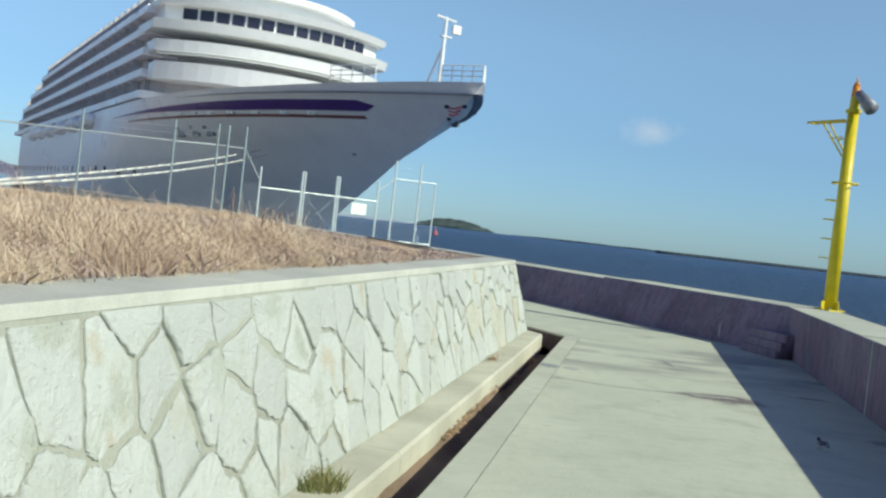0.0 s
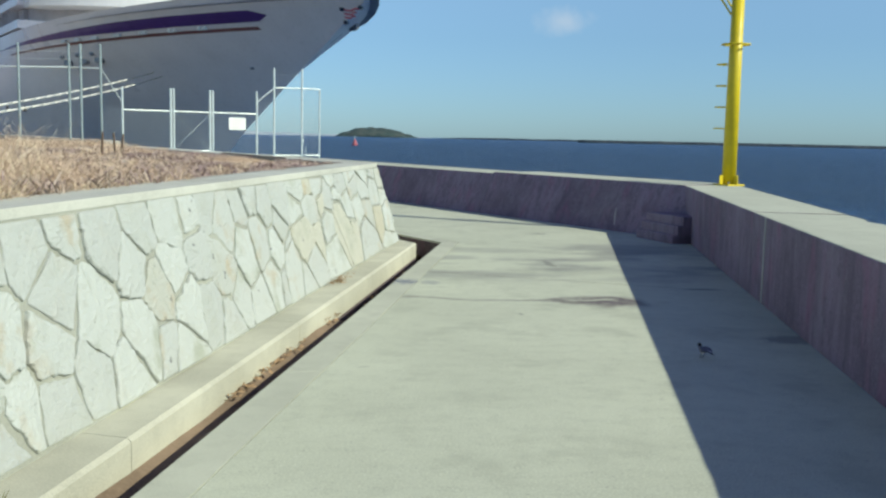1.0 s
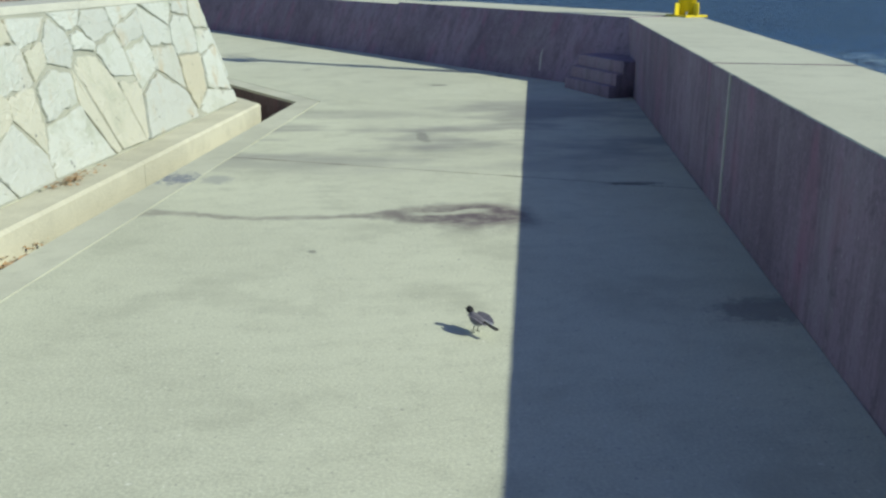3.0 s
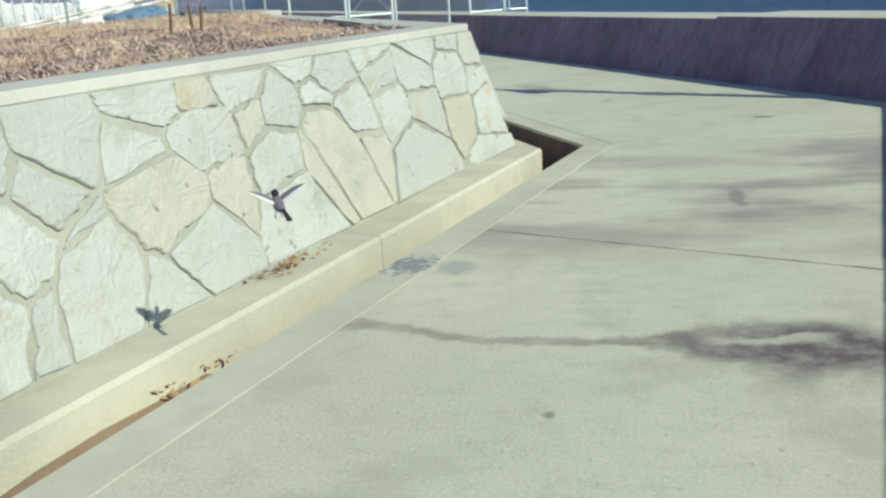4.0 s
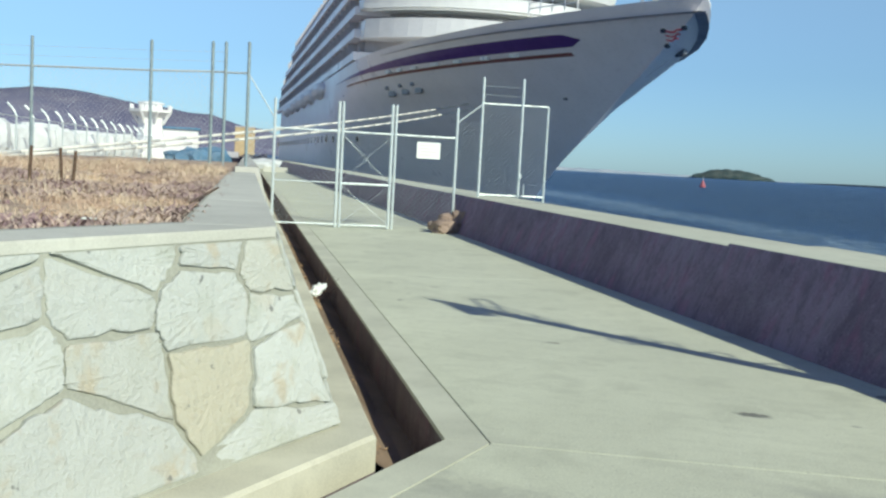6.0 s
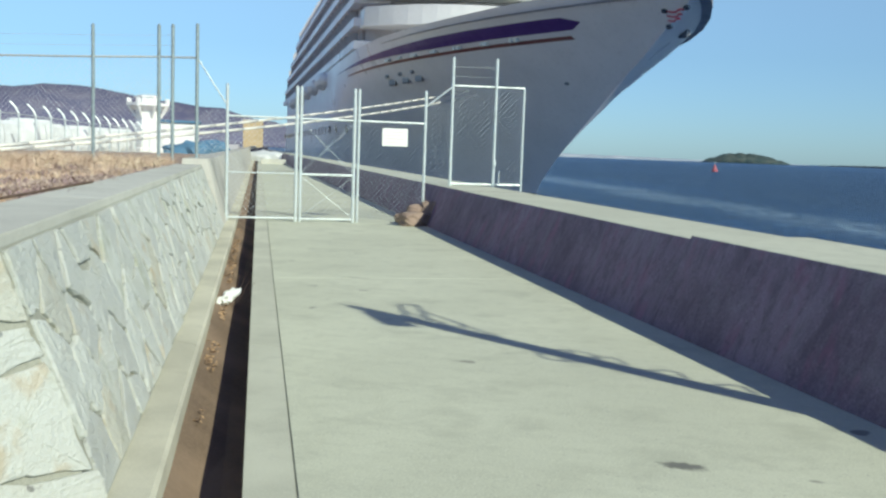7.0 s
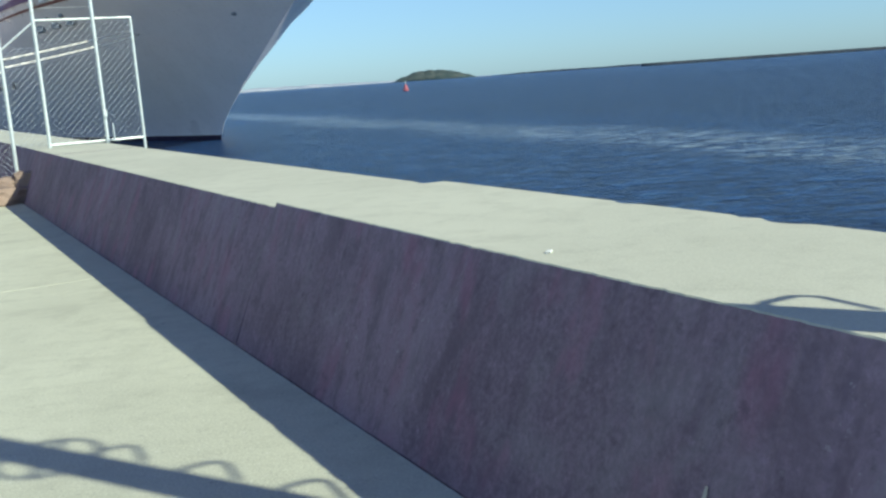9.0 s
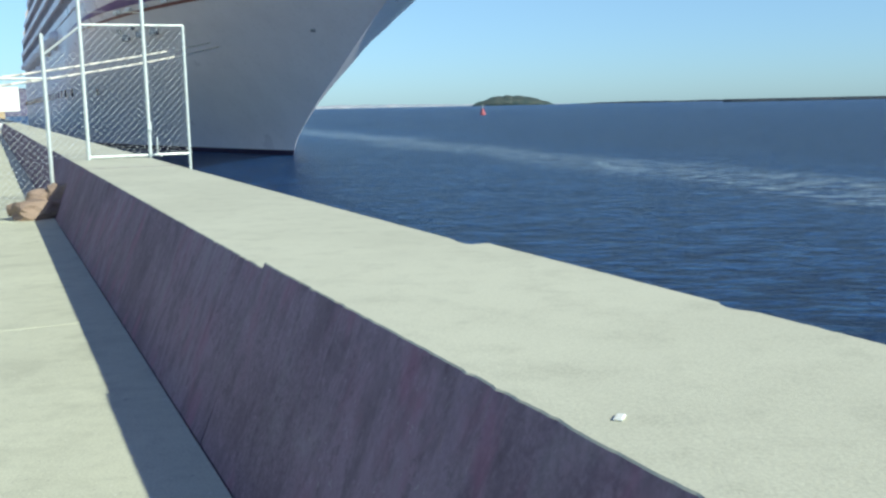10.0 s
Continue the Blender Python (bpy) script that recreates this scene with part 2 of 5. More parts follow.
STONE = make_stone("limestone", (0.475, 0.495, 0.455), (0.55, 0.575, 0.525), (0.50, 0.47, 0.34))
CREAM = make_stone("cream_limestone", (0.495, 0.49, 0.40), (0.535, 0.525, 0.43), (0.50, 0.44, 0.30))


def make_water():
    n = Nodes("sea_water")
    pos = n.add("ShaderNodeSeparateXYZ")
    n.put(pos.inputs[0], n.co)
    swell = n.noise(1.0, 3, 0.5, n.scaled(0.10, 0.22, 0.1))
    chop = n.noise(1.0, 6, 0.68, n.scaled(0.7, 1.7, 1), 0.8)
    ripple = n.noise(1.0, 4, 0.65, n.scaled(1.7, 4.6, 1), 0.4)
    wide = n.noise(1.0, 3, 0.5, n.scaled(0.012, 0.03, 1), 0.5)
    h = n.math("ADD", n.math("MULTIPLY", swell, 1.4), n.math("ADD", n.math("MULTIPLY", chop, 1.2), n.math("MULTIPLY", ripple, 0.3)))
    n.bump(h, 1.0, 0.6)
    # a streak of ruffled water off the bow, with darker water beyond it
    q = n.math("ADD", n.math("MULTIPLY", pos.outputs[0], 0.933), n.math("MULTIPLY", pos.outputs[1], 0.359))
    q = n.math("ADD", q, n.math("MULTIPLY", n.math("SUBTRACT", n.noise(0.06, 3, 0.6), 0.5), 9.0))
    streak = n.math("SUBTRACT", 1.0, n.ramp(n.math("ABSOLUTE", n.math("SUBTRACT", q, 40.0)), 1.0, 6.5))
    deep = n.math("MULTIPLY", n.ramp(q, 46, 60), n.ramp(q, 130, 420, 1, 0.25))
    col = n.mix(n.ramp(wide, 0.4, 0.62), (0.014, 0.066, 0.205), (0.025, 0.100, 0.280))
    col = n.mix(n.math("MULTIPLY", deep, 0.7), col, (0.012, 0.035, 0.115))
    # light and dark sides of the wave facets, painted by chop and ripple noise
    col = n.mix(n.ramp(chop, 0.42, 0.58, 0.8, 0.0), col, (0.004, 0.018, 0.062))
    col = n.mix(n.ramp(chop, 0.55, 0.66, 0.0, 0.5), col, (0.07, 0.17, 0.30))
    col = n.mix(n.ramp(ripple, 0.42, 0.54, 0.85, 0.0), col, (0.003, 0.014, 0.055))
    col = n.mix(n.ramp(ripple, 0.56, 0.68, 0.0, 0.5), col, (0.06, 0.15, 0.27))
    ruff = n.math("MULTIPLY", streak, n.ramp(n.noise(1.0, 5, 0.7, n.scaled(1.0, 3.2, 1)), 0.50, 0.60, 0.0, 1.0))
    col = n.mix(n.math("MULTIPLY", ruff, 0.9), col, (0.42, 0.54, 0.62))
    caps = n.ramp(n.noise(1.0, 3, 0.5, n.scaled(0.25, 0.8, 1)), 0.755, 0.775, 0, 0.8)
    col = n.mix(n.math("MULTIPLY", caps, n.ramp(q, 44, 60)), col, (0.6, 0.65, 0.68))
    return n.end(col, 0.30, 0, 0.055)


WATER = make_water()


def make_soil():
    n = Nodes("dry_soil")
    big, mid, fine = n.noise(0.35, 5), n.noise(4.0, 6, 0.7), n.noise(40.0, 3)
    col = n.mix(n.ramp(big, 0.4, 0.6), (0.33, 0.24, 0.21), (0.52, 0.41, 0.30))
    col = n.mix(n.ramp(mid, 0.45, 0.7, 0, 0.7), col, (0.21, 0.145, 0.15))
    col = n.mix(n.ramp(fine, 0.5, 0.75, 0, 0.4), col, (0.60, 0.50, 0.35))
    n.bump(n.math("ADD", mid, fine), 0.6, 0.04)
    return n.end(col, 0.97, 0, 0.1)


SOIL = make_soil()


def make_blades(name, a, b, c):
    n = Nodes(name)
    r = n.add("ShaderNodeNewGeometry").outputs["Random Per Island"]
    col = n.mix(n.ramp(r, 0.0, 0.5), a, b)
    col = n.mix(n.ramp(r, 0.6, 1.0), col, c)
    drift = n.noise(1.6, 5, 0.65)
    col = n.mix(n.ramp(drift, 0.40, 0.56, 0.65, 0.0), col, c)
    col = n.mix(n.ramp(drift, 0.56, 0.70, 0.0, 0.7), col, a)
    return n.end(col, 0.9, 0, 0.1)


STRAW = make_blades("dry_grass", (0.88, 0.76, 0.54), (0.76, 0.60, 0.42), (0.54, 0.37, 0.28))
WEED = make_blades("dead_weeds", (0.42, 0.31, 0.28), (0.27, 0.185, 0.20), (0.64, 0.52, 0.40))
GREEN = make_blades("green_weed", (0.10, 0.14, 0.04), (0.17, 0.19, 0.07), (0.35, 0.30, 0.14))
LITTER = plain("dry_leaf_litter", (0.48, 0.32, 0.18), 0.9, 0, 0.1, 0.5, 20)
YELLOW = plain("yellow_paint", (0.72, 0.56, 0.015), 0.42, 0, 0.5, 0.85, 5)
BOLLARD = plain("bollard_yellow_paint", (0.86, 0.66, 0.004), 0.5, 0, 0.5, 0.9, 4)
ORANGE = plain("orange_lens", (0.75, 0.27, 0.02), 0.3, 0, 0.5, 0.85, 9)
# darker copy of the steel, for bank posts seen unlit against the sky
SHADED_STEEL = plain("shaded_steel", (0.30, 0.37, 0.38), 0.55, 0.3, 0.5, 0.8, 9)
STEEL = plain("galvanised_steel", (0.62, 0.68, 0.67), 0.45, 0.35, 0.5, 0.85, 9)
WIRE = plain("chain_link_wire", (0.62, 0.66, 0.68), 0.5, 0.2, 0.5, 0.9, 9)
GREY_METAL = plain("grey_metal", (0.25, 0.26, 0.28), 0.5, 0.3, 0.5, 0.8, 9)
GLASS_DARK = plain("dark_window_glass", (0.02, 0.015, 0.035), 0.12, 0, 0.6, 0.8, 3)
HULL = plain("white_hull_paint", (0.87, 0.84, 0.86), 0.35, 0, 0.5, 0.95, 0.25)
SHIP_WHITE = plain("white_ship_paint", (0.87, 0.87, 0.85), 0.4, 0, 0.5, 0.94, 0.4)
# ship white greyed to stand for shade in the recesses; plain grey elsewhere
SHIP_SHADE = plain("shade_grey_paint", (0.52, 0.50, 0.51), 0.6, 0, 0.4, 0.8, 0.6)
PURPLE = plain("purple_band_paint", (0.10, 0.045, 0.22), 0.35, 0, 0.5, 0.9, 0.6)
RED_LINE = plain("red_brown_line_paint", (0.26, 0.10, 0.09), 0.4, 0, 0.5, 0.9, 0.8)
EMBLEM = plain("red_emblem_paint", (0.60, 0.08, 0.13), 0.4, 0, 0.5, 0.9, 1)
BOOT = plain("dark_boot_top_paint", (0.03, 0.018, 0.05), 0.4, 0, 0.5, 0.9, 1)
ROPE = plain("pale_mooring_rope", (0.78, 0.76, 0.68), 0.9, 0, 0.1, 0.85, 8)
PAPER = plain("white_sign_board", (0.80, 0.81, 0.76), 0.5, 0, 0.4, 0.97, 4)
INK = plain("faded_sign_print", (0.66, 0.60, 0.58), 0.6, 0, 0.3, 0.9, 9)
ROCK = concrete("brown_rock", (0.33, 0.25, 0.20), 0.6, 30)
WOOD = plain("weathered_stake_wood", (0.15, 0.10, 0.07), 0.9, 0, 0.2, 0.6, 14)
PLASTIC = plain("white_plastic_bag", (0.78, 0.80, 0.74), 0.5, 0, 0.4, 0.9, 20)
TARP = plain("white_bulk_bag", (0.68, 0.71, 0.70), 0.7, 0, 0.3, 0.85, 1.2)
BLUE_TARP = plain("blue_tarpaulin", (0.10, 0.22, 0.34), 0.6, 0, 0.4, 0.75, 0.8)
TAN_WALL = plain("tan_wall_paint", (0.52, 0.40, 0.24), 0.8, 0, 0.2, 0.85, 0.8)
DARK_HULL = plain("dark_boat_paint", (0.03, 0.03, 0.06), 0.5, 0, 0.4, 0.8, 1)
BUOY_RED = plain("red_buoy_paint", (0.42, 0.12, 0.14), 0.5, 0, 0.4, 0.9, 1)


def far_woods(name, a, b, scale):
    n = Nodes(name)
    col = n.mix(n.ramp(n.noise(scale, 5, 0.7), 0.4, 0.65), a, b)
    n.bump(n.noise(scale * 2, 5, 0.7), 0.8, 6.0)
    return n.end(col, 1.0, 0, 0.05)


# hill and shore colours carry the bluish haze of distance
WOODS = far_woods("haze_tinted_hill", (0.125, 0.125, 0.20), (0.19, 0.185, 0.24), 0.02)
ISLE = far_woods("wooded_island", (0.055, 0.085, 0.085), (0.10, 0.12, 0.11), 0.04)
SHORE = far_woods("haze_tinted_shore", (0.34, 0.40, 0.46), (0.46, 0.50, 0.54), 0.01)
BREAK = far_woods("dark_breakwater", (0.04, 0.055, 0.07), (0.07, 0.08, 0.09), 0.05)


# ---- mesh helpers ----
def mesh(name, verts, faces, mats, smooth=False, slots=None):
    me = bpy.data.meshes.new(name)
    me.from_pydata([tuple(v) for v in verts], [], faces)
    for m in mats if isinstance(mats, (list, tuple)) else [mats]:
        me.materials.append(m)
    if slots:
        me.polygons.foreach_set("material_index", slots)
    if smooth:
        me.polygons.foreach_set("use_smooth", [True] * len(me.polygons))
    me.update()
    return me


class Geo:
    """Gathers verts and faces of one mesh."""

    def __init__(self):
        self.v, self.f, self.s = [], [], []

    def add(self, verts, faces, slot=0):
        k = len(self.v)
        self.v += [tuple(p) for p in verts]
        self.f += [tuple(i + k for i in f) for f in faces]
        self.s += [slot] * len(faces)

    def box(self, c, size, turn=0.0, slot=0, bevel=0.0):
        x, y, z = (s / 2 for s in size)
        b = min(bevel, x * 0.9, y * 0.9, z * 0.9)
        r = Matrix.Rotation(turn, 3, "Z")
        if b <= 0:
            pts = [(sx * x, sy * y, sz * z) for sz in (-1, 1) for sx, sy in ((-1, -1), (1, -1), (1, 1), (-1, 1))]
            faces = [(3, 2, 1, 0), (4, 5, 6, 7), (0, 1, 5, 4), (1, 2, 6, 5), (2, 3, 7, 6), (3, 0, 4, 7)]
        else:
            rings = []
            for zz, k in ((-z, b), (-z + b, 0), (z - b, 0), (z, b)):
                rings.append([(sx * (x - k), sy * (y - k), zz) for sx, sy in ((-1, -1), (1, -1), (1, 1), (-1, 1))])
            pts = [p for ring in rings for p in ring]
            faces = [(3, 2, 1, 0), (12, 13, 14, 15)]
            for k in range(3):
                for i in range(4):
                    j = (i + 1) % 4
                    faces.append((4 * k + i, 4 * k + j, 4 * k + 4 + j, 4 * k + 4 + i))
        self.add([Vector(c) + r @ Vector(p) for p in pts], faces, slot)

    def tube(self, a, b, r0, r1=None, sides=10, slot=0):
        a, b = Vector(a), Vector(b)
        r1 = r0 if r1 is None else r1
        q = (b - a).to_track_quat("Z", "Y")
        ring = [(math.cos(2 * math.pi * i / sides), math.sin(2 * math.pi * i / sides)) for i in range(sides)]
        pts = [a + q @ Vector((r0 * c, r0 * s, 0)) for c, s in ring] + [b + q @ Vector((r1 * c, r1 * s, 0)) for c, s in ring]
        faces = [(i, (i + 1) % sides, sides + (i + 1) % sides, sides + i) for i in range(sides)]
        faces += [tuple(range(sides - 1, -1, -1)), tuple(range(sides, 2 * sides))]
        self.add(pts, faces, slot)

    def path(self, pts, r, sides=8, slot=0):
        for a, b in zip(pts, pts[1:]):
            self.tube(a, b, r, r, sides, slot)

    def loft(self, rings, slot=0, cap=True, closed=True):
        n = len(rings[0])
        faces = []
        for k in range(len(rings) - 1):
            for i in range(n if closed else n - 1):
                j = (i + 1) % n
                faces.append((k * n + i, k * n + j, (k + 1) * n + j, (k + 1) * n + i))
        if cap:
            faces += [tuple(range(n - 1, -1, -1)), tuple(range((len(rings) - 1) * n, len(rings) * n))]
        self.add([p for ring in rings for p in ring], faces, slot)

    def prism(self, poly, z0, z1, slot=0):
        self.loft([[(x, y, z0) for x, y in poly], [(x, y, z1) for x, y in poly]], slot)

    def done(self, name, mats, smooth=False):
        me = mesh(name, self.v, self.f, mats, smooth, self.s)
        bm = bmesh.new()
        bm.from_mesh(me)
        bmesh.ops.recalc_face_normals(bm, faces=bm.faces)
        bm.to_mesh(me)
        bm.free()
        return me


def part(name, geo, material, parent=None, label="", smooth=False):
    ob = new(name, geo.done(name, material, smooth))
    ob.parent = parent
    if label:
        ob["label"] = label
    return ob


def thing(name, at, label, category, group="", kind="", turn=0.0):
    ob = new(name)
    ob.matrix_world = pose(*at, 0, 0, turn)
    return tagged(ob, label, category, group, kind)


# ---- plan ----
def v2(x, y):
    return Vector((x, y))


D1, N1 = v2(0.2116, 0.9774), v2(0.9774, -0.2116)      # along the first stretch, and to its sea side
D2, N2 = v2(-0.4533, 0.8914), v2(0.8914, 0.4533)      # the second stretch
DS, NS = v2(-0.4690, 0.8832), v2(0.8832, 0.4690)      # the sea wall of the second stretch
KNEE = v2(1.60, 13.86)                                # foot of the stone walls at the bend
BEND = v2(6.23, 15.02)                                # inner top edge of the sea wall at the bend
WALL_H, SEA_H, SEA_Z = 1.14, 0.83, -2.46
BACK1, FAR2 = -20.0, 420.0


def corner(base, na, a, nb, b):
    """The point whose offsets from base along na and nb are a and b."""
    det = na.x * nb.y - na.y * nb.x
    return base + v2((a * nb.y - b * na.y) / det, (na.x * b - nb.x * a) / det)


def at(p, z):
    return (p.x, p.y, z)


# ---- sea and distance ----
g = Geo()
g.add([(-2600, -4000, SEA_Z), (4500, -4000, SEA_Z), (4500, 4800, SEA_Z), (-2600, 4800, SEA_Z)], [(0, 1, 2, 3)])
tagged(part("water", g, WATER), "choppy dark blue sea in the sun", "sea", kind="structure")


def ridge(name, x0, x1, y, heights, deep, mat, label, base=SEA_Z - 1, kind="structure", rough=0.12):
    """A long hill: a skyline profile drawn from a few heights, rounded to the front and back."""
    g = Geo()
    n = 90
    rings = []
    for i in range(n + 1):
        f = i / n
        k = f * (len(heights) - 1)
        j = min(int(k), len(heights) - 2)
        s = k - j
        s = s * s * (3 - 2 * s)
        h = heights[j] * (1 - s) + heights[j + 1] * s
        h *= 1 + rough * (noise.noise((f * 17 + x0, 1, 0)) + 0.6 * noise.noise((f * 60, 2, x0)))
        x = x0 + (x1 - x0) * f
        yy = y[0] + (y[1] - y[0]) * f
        rings.append([(x, yy - deep, base), (x, yy - deep * 0.55, base + 0.55 * (h - base)), (x, yy, h), (x, yy + deep, base)])
    g.loft(rings, 0, True, True)
    return tagged(part(name, g, mat, None, "", True), label, "hill", kind=kind)


ridge("island", -75, 190, (3000, 3000), [SEA_Z, 12, 24, 27, 26, 20, 9, SEA_Z], 60, ISLE, "low wooded island across the bay")
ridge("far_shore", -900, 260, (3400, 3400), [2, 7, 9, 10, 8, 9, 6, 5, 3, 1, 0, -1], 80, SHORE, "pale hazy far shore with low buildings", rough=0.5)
ridge("low_spit", 250, 700, (2900, 2600), [-1, 1, 2, 2, 1, 2, 1, 0], 40, BREAK, "thin dark spit of land on the horizon", rough=0.3)
ridge("breakwater", 345, 2100, (1500, 1420), [1.9, 2.1, 2.0, 2.1, 2.0, 2.1, 2.0, 2.1], 9, BREAK, "long dark breakwater across the bay", rough=0.05)
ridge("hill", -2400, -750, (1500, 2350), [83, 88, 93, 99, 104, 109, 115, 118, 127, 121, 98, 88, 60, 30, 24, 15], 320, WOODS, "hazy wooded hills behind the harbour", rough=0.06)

# ---- land behind the stone walls ----
INNER1, INNER2 = -0.28 - 0.36, -0.42 - 0.45
inner = corner(KNEE, N1, INNER1, N2, INNER2)


def land_line():
    rows = []
    for i in range(30):
        s = BACK1 + (0 - BACK1) * i / 30
        rows.append((inner + D1 * s, -N1))
    rows.append((inner, (-(N1 + N2)).normalized() * 1.1))
    for s in (0.4, 0.9, 1.5, 2.2, 3, 4, 5, 6, 7, 8, 9, 10, 11, 12, 13, 14, 16, 19, 23, 28, 35, 45, 60, 80, 110, 160, 260, FAR2):
        rows.append((inner + D2 * s, -N2))
    return rows


def land_z(p, d):
    far = min(1.0, max(0.0, (Vector((p.x, p.y)) - v2(0, 12)).length / 90 - 0.22))
    bumps = 0.05 * noise.noise((p.x * 0.5, p.y * 0.5, 0)) + 0.03 * noise.noise((p.x * 1.7, p.y * 1.7, 3))
    return 1.075 - 0.75 * far + bumps * min(1.0, d / 1.5)


g = Geo()
offs = [0, 0.5, 1.1, 1.8, 2.6, 3.5, 4.5, 6, 8, 10, 13, 17, 22, 30, 45, 70, 120, 250, 700, 1800]
rings = []
for p, w in land_line():
    ring = []
    for d in offs:
        q = p + w * d
        ring.append((q.x, q.y, land_z(q, d)))
    rings.append(ring)
g.loft(rings, 0, False, False)
tagged(part("ground", g, SOIL), "dry brown earth of the embankment and harbour land", "ground", kind="structure")

# ---- walkway, edging, drain, kerb ----
SLAB_Z = -0.35
EDGE = 0.24
out1, out2 = 0.619, 0.564
foot_corner = corner(BEND, N1, 0.0, NS, -0.35)


def left1(s):
    c = corner(KNEE, N1, out1 + EDGE, N2, out2 + EDGE)
    return c + D1 * s


def left2(s):
    c = corner(KNEE, N1, out1 + EDGE, N2, out2 + EDGE)
    return c + D2 * s


def right1(p, w):
    """Where a joint from p in the direction w meets the foot of the first sea wall."""
    k = (BEND - p).dot(N1) / w.dot(N1)
    return p + w * k


def right2(p, w):
    k = ((BEND - p).dot(NS) - 0.35) / w.dot(NS)
    return p + w * k


walk_root = thing("pavement", (0, 0, 0), "pale sunlit concrete walkway with joints and stains", "walkway", kind="structure")
joints = []
for s in (-19.0, -12.5):
    joints.append((left1(s), right1(left1(s), (N1 - D1 * 0.12).normalized())))
cp = left1(-3.2)
joints.append((cp, right1(cp, v2(0.919, -0.394))))
cp = left1(0)
joints.append((cp, right1(cp, v2(0.992, 0.125))))
for s in (7.6, 15.5, 24, 36, 52, 75, 110, 170, FAR2):
    joints.append((left2(s), right2(left2(s), NS)))
GAP = 0.006
for i, ((la, ra), (lb, rb)) in enumerate(zip(joints, joints[1:])):
    poly = [la, ra]
    if i == 3:
        poly.append(foot_corner)
    poly += [rb, lb]
    mid = sum(poly, v2(0, 0)) / len(poly)
    poly = [p + (mid - p).normalized() * GAP for p in poly]
    g = Geo()
    n = len(poly)
    low = [at(p, SLAB_Z) for p in poly]
    up = [at(p, -0.003) for p in poly]
    top = [at(p + (mid - p).normalized() * 0.004, 0.0) for p in poly]
    g.loft([low, up, top])
    part("slab", g, WALKWAY, walk_root)

g = Geo()
for i, ((la, ra), (lb, rb)) in enumerate(zip(joints, joints[1:])):
    w = (lb - la).normalized() * 0.03
    g.add([at(la - w, -0.010), at(ra - w, -0.010), at(ra + w, -0.010), at(la + w, -0.010)], [(0, 1, 2, 3)])
    u = (ra - la).normalized()
    g.add([at(la - u * 0.03, -0.009), at(la + u * 0.03, -0.009), at(lb + u * 0.03, -0.009), at(lb - u * 0.03, -0.009)], [(0, 1, 2, 3)])
part("joint_filler", g, MORTAR, walk_root)
la, ra = joints[2]
g = Geo()
w = v2(-(ra - la).y, (ra - la).x).normalized() * 0.0045
for i in range(24):
    a, b = la.lerp(ra, i / 24), la.lerp(ra, (i + 1) / 24)
    oa, ob_ = 0.012 * noise.noise((i * 0.9, 3, 3)), 0.012 * noise.noise((i * 0.9 + 0.9, 3, 3))
    ka, kb = 0.6 + 0.9 * abs(noise.noise((i * 1.3, 1, 8))), 0.6 + 0.9 * abs(noise.noise((i * 1.3 + 1.3, 1, 8)))
    wn_ = w.normalized()
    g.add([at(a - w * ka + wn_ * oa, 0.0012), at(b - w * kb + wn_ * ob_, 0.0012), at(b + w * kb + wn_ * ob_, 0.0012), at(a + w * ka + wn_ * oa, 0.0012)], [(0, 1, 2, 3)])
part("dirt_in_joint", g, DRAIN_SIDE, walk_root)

edging_root = thing("edging", (0, 0, 0), "grey concrete edging strip beside the drain", "edging", kind="structure")
ec = corner(KNEE, N1, out1, N2, out2)
el = corner(KNEE, N1, out1 + EDGE - 0.006, N2, out2 + EDGE - 0.006)
cuts1 = [BACK1, -16, -12, -8, -4, 0]
for a, b in zip(cuts1, cuts1[1:]):
    ea, eb = ec + D1 * (a + 0.003), ec + D1 * (b - 0.003)
    la, lb = el + D1 * (a + 0.003), el + D1 * (b - 0.003)
    if b == 0:
        eb, lb = ec, el
    g = Geo()
    # sides under the top edge coloured dark for drain shade as well as grime
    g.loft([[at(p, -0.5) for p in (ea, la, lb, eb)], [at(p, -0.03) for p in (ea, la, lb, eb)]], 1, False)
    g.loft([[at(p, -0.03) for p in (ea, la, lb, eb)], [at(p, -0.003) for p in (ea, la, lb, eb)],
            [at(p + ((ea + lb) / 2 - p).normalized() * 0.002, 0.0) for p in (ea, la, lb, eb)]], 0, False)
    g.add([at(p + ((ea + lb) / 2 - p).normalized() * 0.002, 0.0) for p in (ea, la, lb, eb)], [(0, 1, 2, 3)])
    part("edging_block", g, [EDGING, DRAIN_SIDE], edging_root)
cuts2 = [0, 3.6, 7.2, 11, 15, 22, 32, 50, 90, FAR2]
for a, b in zip(cuts2, cuts2[1:]):
    ea, eb = ec + D2 * (a + 0.003), ec + D2 * (b - 0.003)
    la, lb = el + D2 * (a + 0.003), el + D2 * (b - 0.003)
    g = Geo()
    # same shade-darkened sides along the second stretch
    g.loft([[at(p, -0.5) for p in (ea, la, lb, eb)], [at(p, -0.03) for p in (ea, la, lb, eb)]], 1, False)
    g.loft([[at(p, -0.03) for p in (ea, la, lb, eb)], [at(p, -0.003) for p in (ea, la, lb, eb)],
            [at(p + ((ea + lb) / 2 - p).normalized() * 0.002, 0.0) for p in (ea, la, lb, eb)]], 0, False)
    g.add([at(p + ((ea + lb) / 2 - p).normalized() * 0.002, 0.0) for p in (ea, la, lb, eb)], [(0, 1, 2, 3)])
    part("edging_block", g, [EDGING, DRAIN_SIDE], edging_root)

